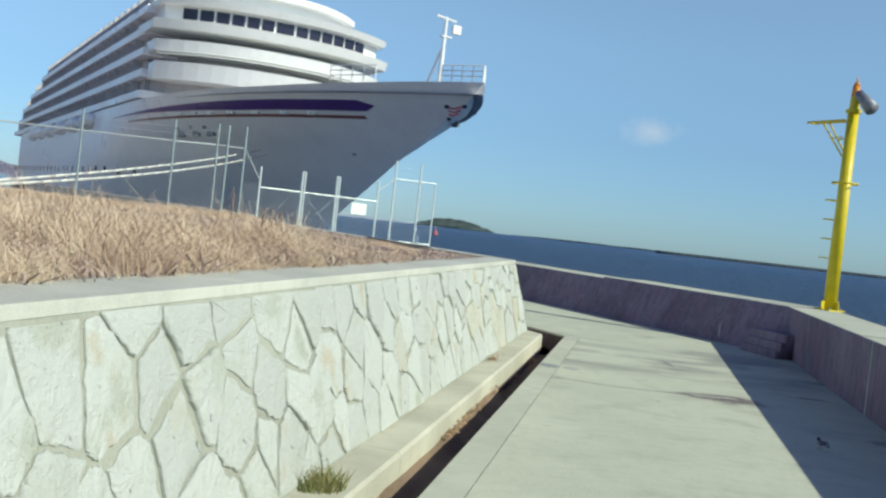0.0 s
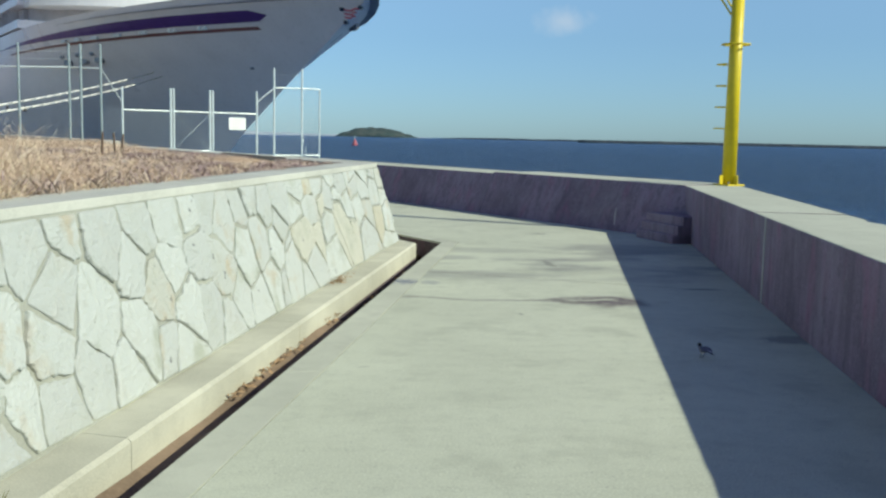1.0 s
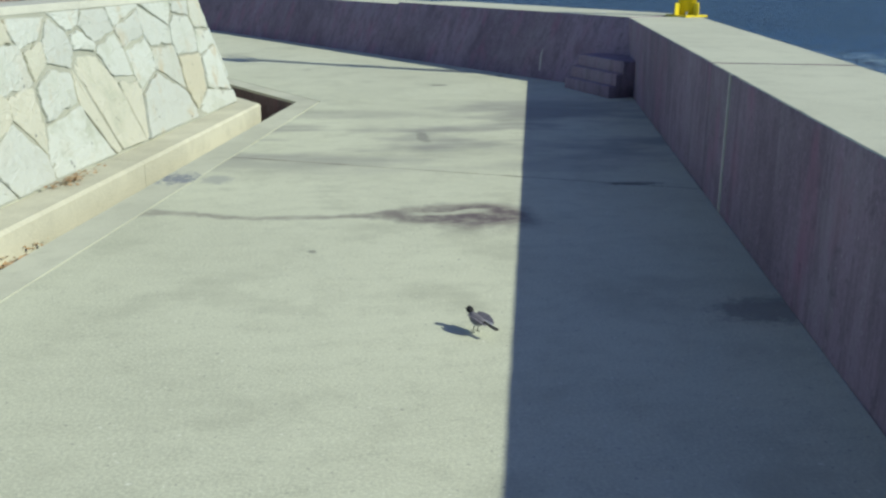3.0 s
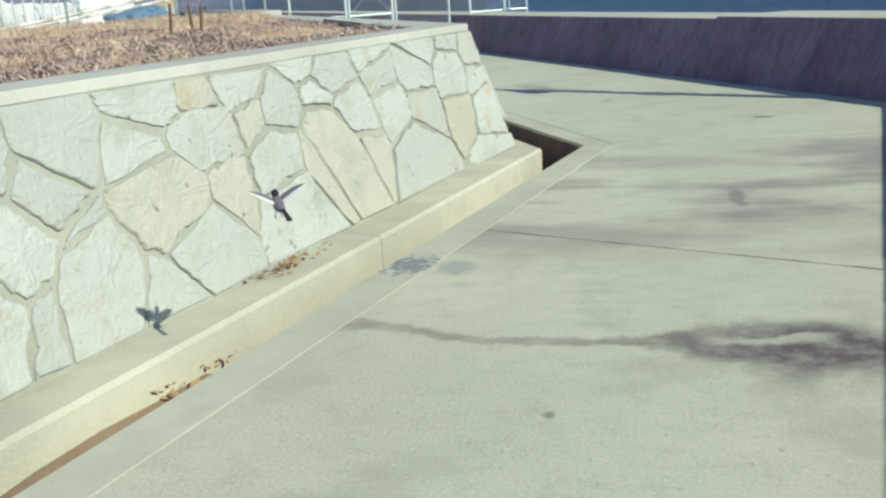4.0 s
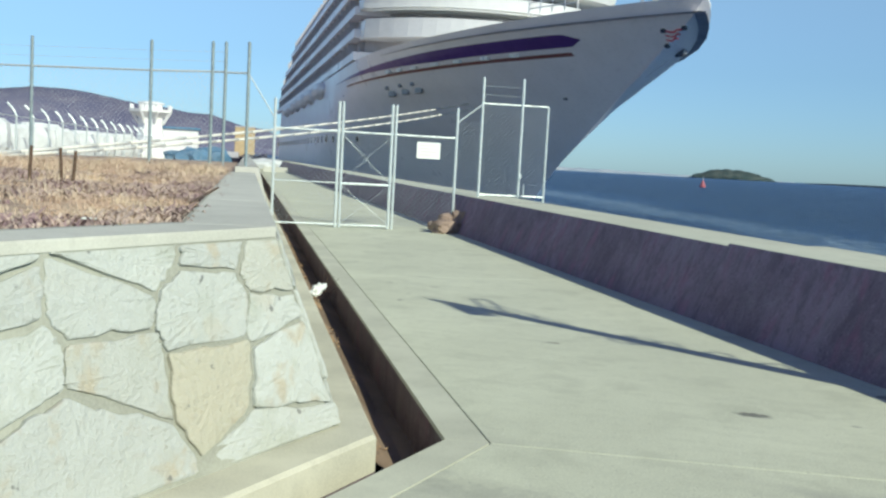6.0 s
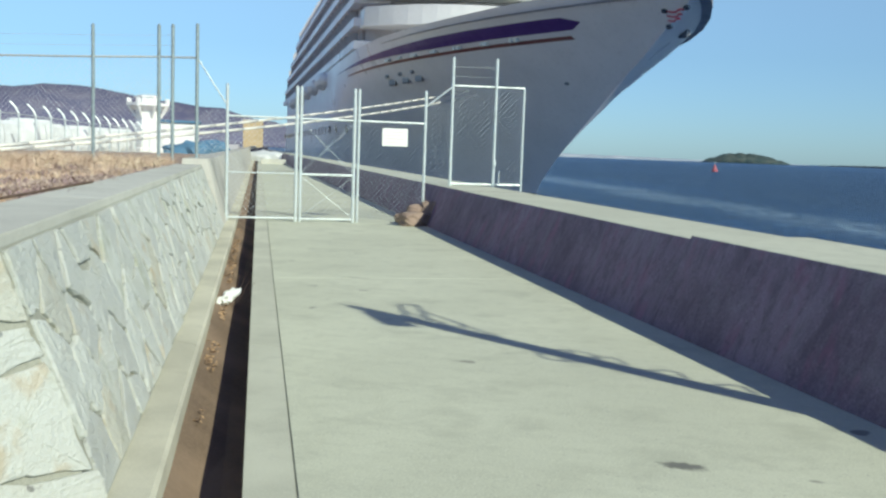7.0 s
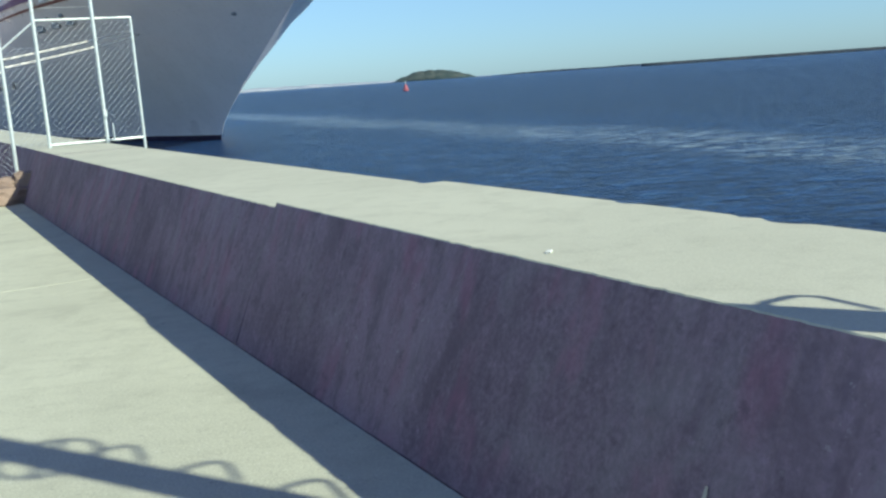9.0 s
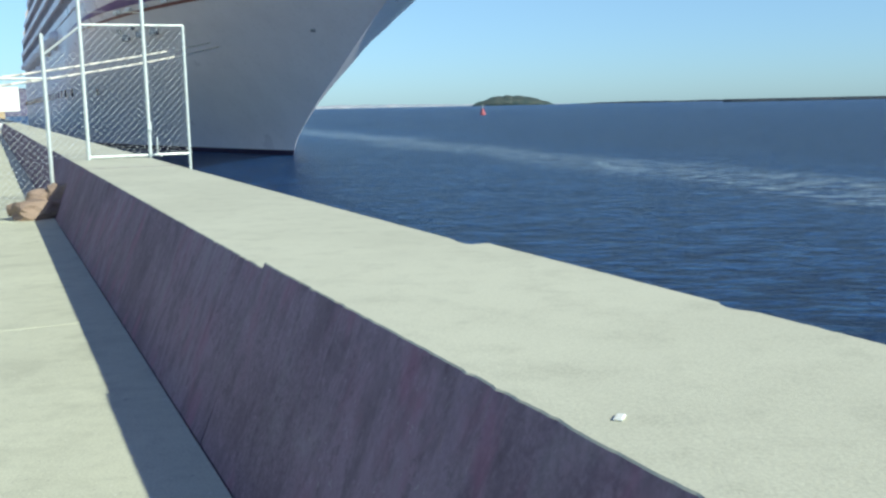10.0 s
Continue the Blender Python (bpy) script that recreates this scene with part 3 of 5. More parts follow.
KW1, KW2 = 0.27, 0.19
kk = corner(KNEE, N1, KW1, N2, KW2)
kerb_root = thing("kerb", (0, 0, 0), "tan stained concrete kerb between stone wall and drain", "kerb", kind="structure")
for which, D, lens in ((1, D1, [BACK1, -16, -12.4, -9.3, -6.2, -3.2, 0]), (2, D2, [0, 3.5, 7.0, 10.5, 14, 20, 30, 50, 90, FAR2])):
    for a, b in zip(lens, lens[1:]):
        a2, b2 = a + (0.003 if a else 0), b - (0.003 if b else 0)
        pts = [KNEE + D * a2, kk + D * a2, kk + D * b2, KNEE + D * b2]
        if which == 1:
            pts = [pts[0] - N1 * 0.04, pts[1], pts[2], pts[3] - N1 * 0.04]
        else:
            pts = [pts[0] - N2 * 0.04, pts[1], pts[2], pts[3] - N2 * 0.04]
        mid = sum(pts, v2(0, 0)) / 4
        nn = N1 if which == 1 else N2
        drop = [0, 1, 1, 0]
        g = Geo()
        # kerb face below -0.212 painted dark for the shadow of the edging
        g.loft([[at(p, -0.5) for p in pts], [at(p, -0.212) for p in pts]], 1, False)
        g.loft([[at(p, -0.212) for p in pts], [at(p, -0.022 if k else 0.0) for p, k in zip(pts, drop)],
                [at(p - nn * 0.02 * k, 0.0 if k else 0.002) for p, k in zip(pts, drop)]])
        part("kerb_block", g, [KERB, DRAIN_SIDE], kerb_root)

g = Geo()
for a, b, D in ((BACK1, 0, D1), (0, FAR2, D2)):
    k = 60
    rows = []
    for i in range(k + 1):
        s = a + (b - a) * (i / k) ** (1 if D is D1 else 2)
        row = []
        for j in range(4):
            f = j / 3
            p = kk.lerp(ec, f) + D * s
            row.append((p.x, p.y, -0.36 + 0.05 * noise.noise((p.x * 3, p.y * 3, 1)) + ((0.22 if D is D2 else 0.18 if s < -4.8 else 0.04) * (1 - f) ** 1.4)))
        rows.append(row)
    g.loft(rows, 0, False, False)
tagged(part("drain_floor", g, DRAIN), "dark muddy floor of the roadside drain", "drain", kind="structure")

# dry leaves and dirt lying in the drain
g = Geo()
rl = random.Random(5)
for i in range(1200):
    two = rl.random() < 0.68
    s = rl.uniform(0.2, 16) if two else rl.uniform(-12, -0.3)
    p = kk.lerp(ec, rl.uniform(0.02, 0.34) if two else 0.03 + 0.22 * rl.random() ** 2) + (D2 if two else D1) * s
    if noise.noise((p.x * 0.9, p.y * 0.9, 7)) < (-0.05 if two else 0.08):
        continue
    z = (-0.20 if two else -0.19 if s < -4.8 else -0.31) + rl.uniform(0, 0.05)
    r = rl.uniform(0.012, 0.04)
    t = rl.uniform(0, 6.28)
    pts = [(p.x + r * math.cos(t + k * 1.57) * (1 if k % 2 else 0.45), p.y + r * math.sin(t + k * 1.57) * (1 if k % 2 else 0.45), z + rl.uniform(0, 0.02)) for k in range(4)]
    g.add(pts, [(0, 1, 2, 3)])
# a little heap of earth and leaves on the kerb at the foot of the wall
for i in range(130):
    s = rl.gauss(-3.96, 0.16)
    p = KNEE + D1 * s + N1 * (0.03 + abs(rl.gauss(0, 0.05)))
    z, r, t = 0.004 + rl.uniform(0, 0.03), rl.uniform(0.008, 0.025), rl.uniform(0, 6.28)
    pts = [(p.x + r * math.cos(t + k * 1.57) * (1 if k % 2 else 0.5), p.y + r * math.sin(t + k * 1.57) * (1 if k % 2 else 0.5), z + rl.uniform(0, 0.012)) for k in range(4)]
    g.add(pts, [(0, 1, 2, 3)])
tagged(part("leaf_litter", g, LITTER), "dry brown leaves lying along the drain", "leaves", kind="stuff")

# ---- sea wall ----
sea_root = thing("sea_wall", (0, 0, 0), "concrete sea wall, inner face stained and darkened for shade, pale worn top", "wall", kind="structure")


def sea_piece(rows, name="wall_block"):
    """rows: inner foot, inner top, outer top, outer foot, top height at each cut along the wall."""
    g = Geo()
    rings = []
    for f, i, o, of, h in rows:
        u = (o - i).normalized()
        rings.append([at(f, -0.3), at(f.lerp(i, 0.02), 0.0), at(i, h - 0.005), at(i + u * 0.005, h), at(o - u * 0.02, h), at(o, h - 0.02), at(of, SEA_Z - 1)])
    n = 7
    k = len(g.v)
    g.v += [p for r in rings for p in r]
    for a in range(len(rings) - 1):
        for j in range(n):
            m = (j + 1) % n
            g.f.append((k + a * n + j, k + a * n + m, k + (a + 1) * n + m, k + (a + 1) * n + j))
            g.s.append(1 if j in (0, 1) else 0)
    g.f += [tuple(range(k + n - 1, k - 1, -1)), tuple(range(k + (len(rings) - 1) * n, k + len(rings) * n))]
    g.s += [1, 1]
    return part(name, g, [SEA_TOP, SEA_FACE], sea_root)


W1, W2 = 0.93, 1.22
outer_corner = corner(BEND, N1, W1, NS, W2)


def wear(s, spots):
    e = 0.005 * noise.noise((s * 2.3, 5, 1)) + 0.008 * noise.noise((s * 15.0, 5, 2))
    for c, w, d in spots:
        k = abs(s - c) / w
        if k < 1:
            e -= d * (1 - k * k)
    return e


def run1(a, b, h):
    rows = []
    k = max(2, int((b - a) / 0.12)) if b > -9 else 12
    for i in range(k + 1):
        s = a + (b - a) * i / k
        ew = 0.006 * noise.noise((s * 5, 1, 1))
        end = b == 0 and i == k
        f = foot_corner if end else BEND + D1 * s
        rows.append((f, (BEND if end else BEND + D1 * s) + N1 * ew, (outer_corner if end else BEND + N1 * W1 + D1 * s) + N1 * (0 if end else wear(s, ((-6.6, 0.2, 0.05),))),
                     outer_corner + N1 * 0.25 if end else BEND + N1 * (W1 + 0.25) + D1 * s, h))
    return rows


def run2(a, b, h):
    rows = []
    k = max(2, int((b - a) / 0.035)) if b < 25 else 20
    for i in range(k + 1):
        s = a + (b - a) * i / k
        ew = 0.005 * noise.noise((s * 4, 3, 1)) + 0.011 * noise.noise((s * 17, 3, 1))
        start = a == 0 and i == 0
        f = foot_corner if start else BEND - NS * 0.35 + DS * s
        rows.append((f, (BEND if start else BEND + DS * s) + NS * ew,
                     (outer_corner if start else BEND + NS * W2 + DS * s) + NS * (0 if start else wear(s, ((2.30, 0.13, 0.05), (2.52, 0.06, 0.03), (3.32, 0.09, 0.035), (5.50, 0.12, 0.025)))),
                     outer_corner + NS * 0.3 if start else BEND + NS * (W2 + 0.3) + DS * s, h))
    return rows


sea_piece(run1(BACK1, -5.76, SEA_H))
sea_piece(run1(-5.748, 0, SEA_H + 0.004))
sea_piece(run2(0, 5.21, SEA_H + 0.012))
sea_piece(run2(5.226, 14.6, SEA_H - 0.018))
sea_piece(run2(14.62, 60, SEA_H - 0.015))
sea_piece(run2(60.02, FAR2, SEA_H - 0.015))

g = Geo()
q = BEND + D1 * -6.4
g.box((q.x - N1.x * 0.003, q.y - N1.y * 0.003, SEA_H / 2), (0.012, 0.035, SEA_H - 0.01), math.atan2(N1.y, N1.x))
part("joint_strip", g, BACK, sea_root)
g = Geo()
pts = []
for i in range(9):
    f = i / 8
    z = 0.38 - 0.28 * f
    q = BEND - NS * (0.35 * (1 - z / SEA_H) + 0.004) + DS * (1.35 - 0.07 * f + 0.012 * math.sin(f * 5))
    w = 0.010 * (0.5 + math.sin(f * 3.0))
    pts.append([at(q - DS * w, z), at(q + DS * w, z)])
g.loft(pts, 0, False, False)
part("lime_streak", g, BACK, sea_root)

# steps in the bend of the sea wall
g = Geo()
step_w = (DS * 0.968 + NS * 0.25).normalized()      # set a little askew in the corner
step_n = v2(step_w.y, -step_w.x)
for k in range(3):
    h, back = 0.135 * (k + 1), 0.085 * k
    front = v2(5.58, 14.46) + step_n * back
    deep = 0.85 - back
    p = front + step_n * deep / 2
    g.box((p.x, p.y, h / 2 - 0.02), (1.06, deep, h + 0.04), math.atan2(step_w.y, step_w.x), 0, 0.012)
tagged(part("steps", g, SEA_FACE), "three concrete steps coloured dark for the shade of the sea wall", "steps", kind="structure")


# ---- stone walls ----
def clip_poly(poly, nx, ny, c):
    out = []
    for i in range(len(poly)):
        a, b = poly[i - 1], poly[i]
        da, db = nx * a[0] + ny * a[1] - c, nx * b[0] + ny * b[1] - c
        if da <= 0:
            out.append(a)
        if (da < 0 < db) or (db < 0 < da):
            t = da / (da - db)
            out.append((a[0] + (b[0] - a[0]) * t, a[1] + (b[1] - a[1]) * t))
    return out


def cells_of(bounds, seeds):
    """Splits the face between stones; a stone with a larger weight takes more room."""
    cells = []
    for i, p in enumerate(seeds):
        poly = list(bounds)
        for j, q in enumerate(seeds):
            if i == j or abs(q[0] - p[0]) > 1.8:
                continue
            nx, ny = (q[0] - p[0]), (q[1] - p[1])
            c = nx * (p[0] + q[0]) / 2 + ny * (p[1] + q[1]) / 2 + (p[2] - q[2]) / 2
            poly = clip_poly(poly, nx, ny, c)
            if len(poly) < 3:
                break
        cells.append(poly)
    return cells


def centroid(poly):
    a = cx = cy = 0
    for i in range(len(poly)):
        (x0, y0), (x1, y1) = poly[i - 1], poly[i]
        k = x0 * y1 - x1 * y0
        a, cx, cy = a + k, cx + (x0 + x1) * k, cy + (y0 + y1) * k
    return (cx / (3 * a), cy / (3 * a)) if abs(a) > 1e-9 else poly[0]


def inset(poly, d):
    c = centroid(poly)
    out = []
    n = len(poly)
    for i in range(n):
        p, a, b = Vector(poly[i]), Vector(poly[i - 1]), Vector(poly[(i + 1) % n])
        u, w = (p - a), (b - p)
        if u.length < 1e-6 or w.length < 1e-6:
            continue
        n1, n2 = v2(-u.y, u.x).normalized(), v2(-w.y, w.x).normalized()
        if n1.dot(Vector(c) - p) < 0:
            n1 = -n1
        if n2.dot(Vector(c) - p) < 0:
            n2 = -n2
        k = n1 + n2
        m = k / max(0.5, k.length_squared / 2)
        out.append(tuple(p + m * d))
    return out


def rounded(poly, cut):
    out = []
    n = len(poly)
    for i in range(n):
        p, a, b = Vector(poly[i]), Vector(poly[i - 1]), Vector(poly[(i + 1) % n])
        ka, kb = min(cut, (a - p).length * 0.35), min(cut, (b - p).length * 0.35)
        out.append(tuple(p + (a - p).normalized() * ka if (a - p).length else p))
        out.append(tuple(p + (b - p).normalized() * kb if (b - p).length else p))
    return out


top_corner = corner(KNEE, N1, -0.28, N2, -0.42)


def stone_wall(name, D, N, batter, s0, s1, mitre_start, mitre_end, seed, fixed, label):
    """A battered wall: mortar body, coping slab and rubble stones set proud of it. s runs along D from the knee."""
    root = thing(name, (0, 0, 0), label, "wall", kind="structure")
    run = (top_corner - KNEE).dot(D)
    slant = math.hypot(WALL_H, batter)
    cap = 0.055 / WALL_H * slant

    def place(s, t, out):
        f = t / slant
        p = KNEE + D * s - N * batter * f
        nz = batter / slant
        nn = WALL_H / slant
        return Vector((p.x + N.x * nn * out, p.y + N.y * nn * out, WALL_H * f + nz * out))

    g = Geo()
    ends = []
    for s, mit in ((s0, mitre_start), (s1, mitre_end)):
        ends.append([place(s, -0.3, -0.007), place(s + (run if mit else 0), slant - 0.005, -0.007)])
    (a0, a1), (b0, b1) = ends
    back = Vector((-N.x * 0.5, -N.y * 0.5, 0))
    g.add([a0, b0, b1, a1, a0 + back, b0 + back, b1 + back, a1 + back],
          [(0, 1, 2, 3), (7, 6, 5, 4), (0, 3, 7, 4), (1, 5, 6, 2), (3, 2, 6, 7), (0, 4, 5, 1)])
    part("mortar_body", g, MORTAR, root)
    # stones
    rr = random.Random(seed)
    e0, e1 = (run if mitre_start else 0), (run if mitre_end else 0)
    bounds = [(s0, 0.012), (s1, 0.012), (s1 + e1, slant - cap), (s0 + e0, slant - cap)]
    seeds = list(fixed)
    edge = -4.92 if fixed else 1e9
    full = 0
    for _ in range(9000):
        x, y = rr.uniform(s0, min(s1, edge - 0.16)), rr.uniform(0.05, slant - cap - 0.05)
        weight = max(rr.uniform(0.0, 0.04), *[q[2] - (x - q[0]) ** 2 - (y - q[1]) ** 2 + 0.035 for q in fixed]) if fixed else rr.uniform(0.0, 0.04)
        p = (x, y, weight)
        room = 0.215 + 0.09 * rr.random()
        if all(((x - q[0]) * 0.72) ** 2 + (y - q[1]) ** 2 > (room + 0.55 * min(0.1, q[2])) ** 2 for q in seeds[len(fixed):]):
            seeds.append(p)
            full = 0
        else:
            full += 1
            if full > 900:
                break
    cells = cells_of(bounds, seeds)
    for number, poly in enumerate(cells):
        poly = [p for i, p in enumerate(poly) if (Vector(p) - Vector(poly[i - 1])).length > 0.02]
        if len(poly) < 3:
            continue
        poly = [(x + rr.uniform(-0.012, 0.012), y + rr.uniform(-0.012, 0.012)) if 0.05 < y < slant - cap - 0.03 else (x, y) for x, y in poly]
        ragged = []
        for i in range(len(poly)):
            a, b = Vector(poly[i - 1]), Vector(poly[i])
            w = b - a
            ragged.append(tuple(a))
            if w.length > 0.09 and 0.04 < (a.y + b.y) / 2 < slant - cap - 0.02:
                nn = v2(-w.y, w.x).normalized()
                for f in (0.28, 0.52, 0.76):
                    ragged.append(tuple(a + w * (f + rr.uniform(-0.06, 0.06)) + nn * rr.uniform(-0.014, 0.014)))
        poly = ragged
        low_ = inset(rounded(poly, 0.016), rr.choice((0.004, 0.007, 0.011, 0.015)))
        mid_ = Vector(centroid(low_)) if len(low_) > 4 else Vector((0, 0))
        low_ = [tuple(Vector(p) + (mid_ - Vector(p)).normalized() * 0.016 * rr.random() ** 2) for p in low_]
        if len(low_) < 5:
            continue
        c = Vector(centroid(low_))
        size = max((Vector(p) - c).length for p in low_)
        if size < 0.05:
            continue
        out = rr.uniform(0.005, 0.011) if rr.random() < 0.65 else rr.uniform(0.011, 0.022)
        tx, ty = rr.uniform(-0.03, 0.03), rr.uniform(-0.03, 0.03)
        rings = []
        for k, o in ((1.0, -0.035), (1.0, out * 0.45), (1 - 0.010 / size, out * 0.9), (1 - 0.05 / max(size, 0.12), out * 1.05)):
            rings.append([place(*(c + (Vector(p) - c) * k), o + ((Vector(p) - c).dot(v2(tx, ty)) + rr.uniform(-0.003, 0.003) if o > 0 else 0)) for p in low_])
        n = len(low_)
        g = Geo()
        org = place(c.x, c.y, 0)
        g.v = [tuple(p - org) for r in rings for p in r]
        for a in range(3):
            for i in range(n):
                j = (i + 1) % n
                g.f.append((a * n + i, a * n + j, (a + 1) * n + j, (a + 1) * n + i))
        g.v.append(tuple(place(c.x, c.y, out * 1.15 + rr.uniform(-0.004, 0.008)) - org))
        for i in range(n):
            g.f.append((3 * n + i, 3 * n + (i + 1) % n, 4 * n))
        ob = new("stone", mesh("stone", g.v, g.f, CREAM if fixed and number in CREAM_STONES else STONE))
        ob.parent = root
        ob.location = org
    return root


def coping():
    g = Geo()
    lip = 0.012
    tc = corner(KNEE, N1, -0.28 + lip, N2, -0.42 + lip)
    ic = corner(KNEE, N1, INNER1 - 0.03, N2, INNER2 - 0.03)
    root = thing("coping", (0, 0, 0), "worn grey concrete coping on top of the stone walls", "coping", kind="structure")
    for D, cuts in ((D1, [BACK1, -15, -10.5, -6, -2.6, 0]), (D2, [0, 2.8, 6.2, 10, 14.3])):
        for a, b in zip(cuts, cuts[1:]):
            a2, b2 = a + (0.003 if a else 0), b - (0.003 if b else 0)
            pts = [ic + D * a2, tc + D * a2, tc + D * b2, ic + D * b2]
            mid = sum(pts, v2(0, 0)) / 4
            g = Geo()
            g.loft([[at(p, WALL_H - 0.055) for p in pts], [at(p, WALL_H - 0.012) for p in pts], [at(p + (mid - p).normalized() * 0.014, WALL_H) for p in pts]])
            part("coping_block", g, COPING, root)


coping()
# plain concrete retaining wall beyond the stone one
g = Geo()
pts = []
for s in (14.32, 14.9, 60, FAR2):
    k = -0.02 if s > 14.4 else -0.05
    f = KNEE + D2 * s + N2 * (0.10 + k)
    t = KNEE + D2 * (s + 0.45 * (s < 14.5)) + N2 * (-0.30 + k)
    pts.append([at(f, -0.3), at(t, WALL_H + 0.10), at(t - N2 * 0.45, WALL_H + 0.10), at(f - N2 * 0.9, -0.3)])
g.loft(pts)
tagged(part("retaining_wall", g, BACK), "plain pale concrete retaining wall beyond the fence", "wall", kind="structure")


# ---- dry grass ----
def grass(name, count, area, height, width, mat, label, seed, keep=None, lean=(0.3, 1.5)):
    """Tufts of drooping blades; the blades of one tuft lean much the same way."""
    rg = random.Random(seed)
    v, f = [], []
    while count > 0:
        p, d = area(rg)
        if keep and not keep(p, d, rg):
            continue
        z = land_z(p, d)
        comb, tall = rg.uniform(0, 6.283), rg.uniform(0.55, 1.45)
        for _ in range(rg.randint(5, 11)):
            count -= 1
            h = height(p, d) * tall * rg.uniform(0.5, 1.15)
            a = comb + rg.gauss(0, 0.75)
            out = rg.uniform(*lean) * h
            x, y = p.x + rg.gauss(0, 0.04), p.y + rg.gauss(0, 0.04)
            w = width * rg.uniform(0.6, 1.4)
            b = a + rg.uniform(0.8, 2.2)
            cx, cy = math.cos(b) * w, math.sin(b) * w
            dx, dy = math.cos(a) * out, math.sin(a) * out
            droop = rg.uniform(0.6, 1.0)
            k = len(v)
            for e, up, thin in ((0.0, -0.02 / max(h, 0.01), 1.0), (0.28, 0.62, 0.85), (0.66, 0.95, 0.6)):
                v += [(x + dx * e - cx * thin, y + dy * e - cy * thin, z + h * up), (x + dx * e + cx * thin, y + dy * e + cy * thin, z + h * up)]
            v.append((x + dx, y + dy, z + h * droop))
            f += [(k, k + 1, k + 3, k + 2), (k + 2, k + 3, k + 5, k + 4), (k + 4, k + 5, k + 6)]
    return tagged(new(name, mesh(name, v, f, mat)), label, "grass", kind="stuff")


def bank(rg):
    d = 0.03 + 13 * rg.random() ** 1.7
    s = rg.uniform(-15, 15)
    if s < 0:
        p = inner + D1 * s - N1 * d
    else:
        p = inner + D2 * s - N2 * d
    return p, d


def straw_height(p, d):
    return (0.30 if p.y < 8 else 0.06) * (0.45 + 0.55 * min(1, d / 0.7)) * (0.75 + 1.1 * noise.noise((p.x * 1.5, p.y * 1.5, 2)))


grass("dry_grass", 170000, bank, straw_height, 0.0017, STRAW, "thick straw-coloured dry grass on the bank", 11,
      lambda p, d, r: noise.noise((p.x * 0.6, p.y * 0.6, 4)) > (-0.2 if p.y < 8 else 0.14) - 0.25 * r.random(), (0.4, 2.0))
grass("dead_weeds", 60000, bank, lambda p, d: 0.13 if p.y < 8 else 0.055, 0.008, WEED, "low reddish brown dead weeds between the straw", 12,
      lambda p, d, r: noise.noise((p.x * 0.7, p.y * 0.7, 9)) > -0.1 and (p.y > 8 or r.random() < 0.4), (0.6, 2.6))


def fence_side(rg):
    s, d = rg.uniform(0.5, 16), 0.1 + 12 * rg.random()
    return inner + D2 * s - N2 * d, d


def tuft_height(p, d):
    near_fence = min(1.0, max(0.0, (p.y - 0.21 * p.x - 20.5) / 5.0))
    return 0.09 + 0.07 * near_fence


grass("straw_tufts", 42000, fence_side, tuft_height, 0.0028, STRAW, "pale tufts of taller dry grass towards the fence", 17,
      lambda p, d, r: noise.noise((p.x * 0.9, p.y * 0.9, 14)) > 0.30 - 0.62 * min(1.0, max(0.0, (p.y - 0.21 * p.x - 20.5) / 5.0)), (0.5, 2.2))
rg = random.Random(8)
v, f = [], []
for _ in range(260):
    a = rg.uniform(0, 6.283)
    r = rg.random() ** 0.5 * 0.16
    p = KNEE + D1 * -10.45 + N1 * 0.06 + v2(math.cos(a) * r, math.sin(a) * r)
    h, b, w = rg.uniform(0.04, 0.14), rg.uniform(0, 6.283), rg.uniform(0.003, 0.008)
    k = len(v)
    v += [(p.x - w, p.y, 0.0), (p.x + w, p.y, 0.0), (p.x + math.cos(b) * h * 0.7, p.y + math.sin(b) * h * 0.7, h)]
    f.append((k, k + 1, k + 2))
tagged(new("green_weed", mesh("green_weed", v, f, GREEN)), "small tuft of green weed at the foot of the wall", "weed", kind="stuff")


# ---- fence with gate ----
F_D = v2(0.853, 0.522)                     # along the gate, towards the sea
F_N = v2(-0.522, 0.853)
ANG = math.atan2(F_D.y, F_D.x)
fence = thing("fence", (0, 0, 0), "galvanised steel chain-link fence with a gate across the walkway", "fence")


def post(p, z0, z1, r=0.032, name="post", mat=STEEL):
    g = Geo()
    g.tube(at(p, z0), at(p, z1 - 0.01), r, r, 10)
    g.tube(at(p, z1 - 0.01), at(p, z1 + 0.02), r * 1.1, r * 0.4, 10)
    return part(name, g, mat, fence)


def rail(a, za, b, zb, r=0.021, name="rail"):
    g = Geo()
    g.tube(at(a, za), at(b, zb), r, r, 8)
    return part(name, g, STEEL, fence)


def link(a, b, z0, z1, pitch=0.11, r=0.0019):
    """Chain-link mesh between two posts: two sets of slanting wires clipped to the panel."""
    g = Geo()
    L, H = (b - a).length, z1 - z0
    u = (b - a) / L
    k = int((L + H) / pitch)
    for i in range(1, k):
        c = i * pitch
        s0, t0 = (c, 0) if c < L else (L, c - L)
        s1, t1 = (0, c) if c < H else (c - H, H)
        for flip in (0, 1):
            pts = []
            for s, t in ((s0, t0), (s1, t1)):
                s = L - s if flip else s
                p = a + u * s
                pts.append((p.x, p.y, z0 + t))
            g.tube(pts[0], pts[1], r, r, 3)
    return part("wire_mesh", g, WIRE, fence)


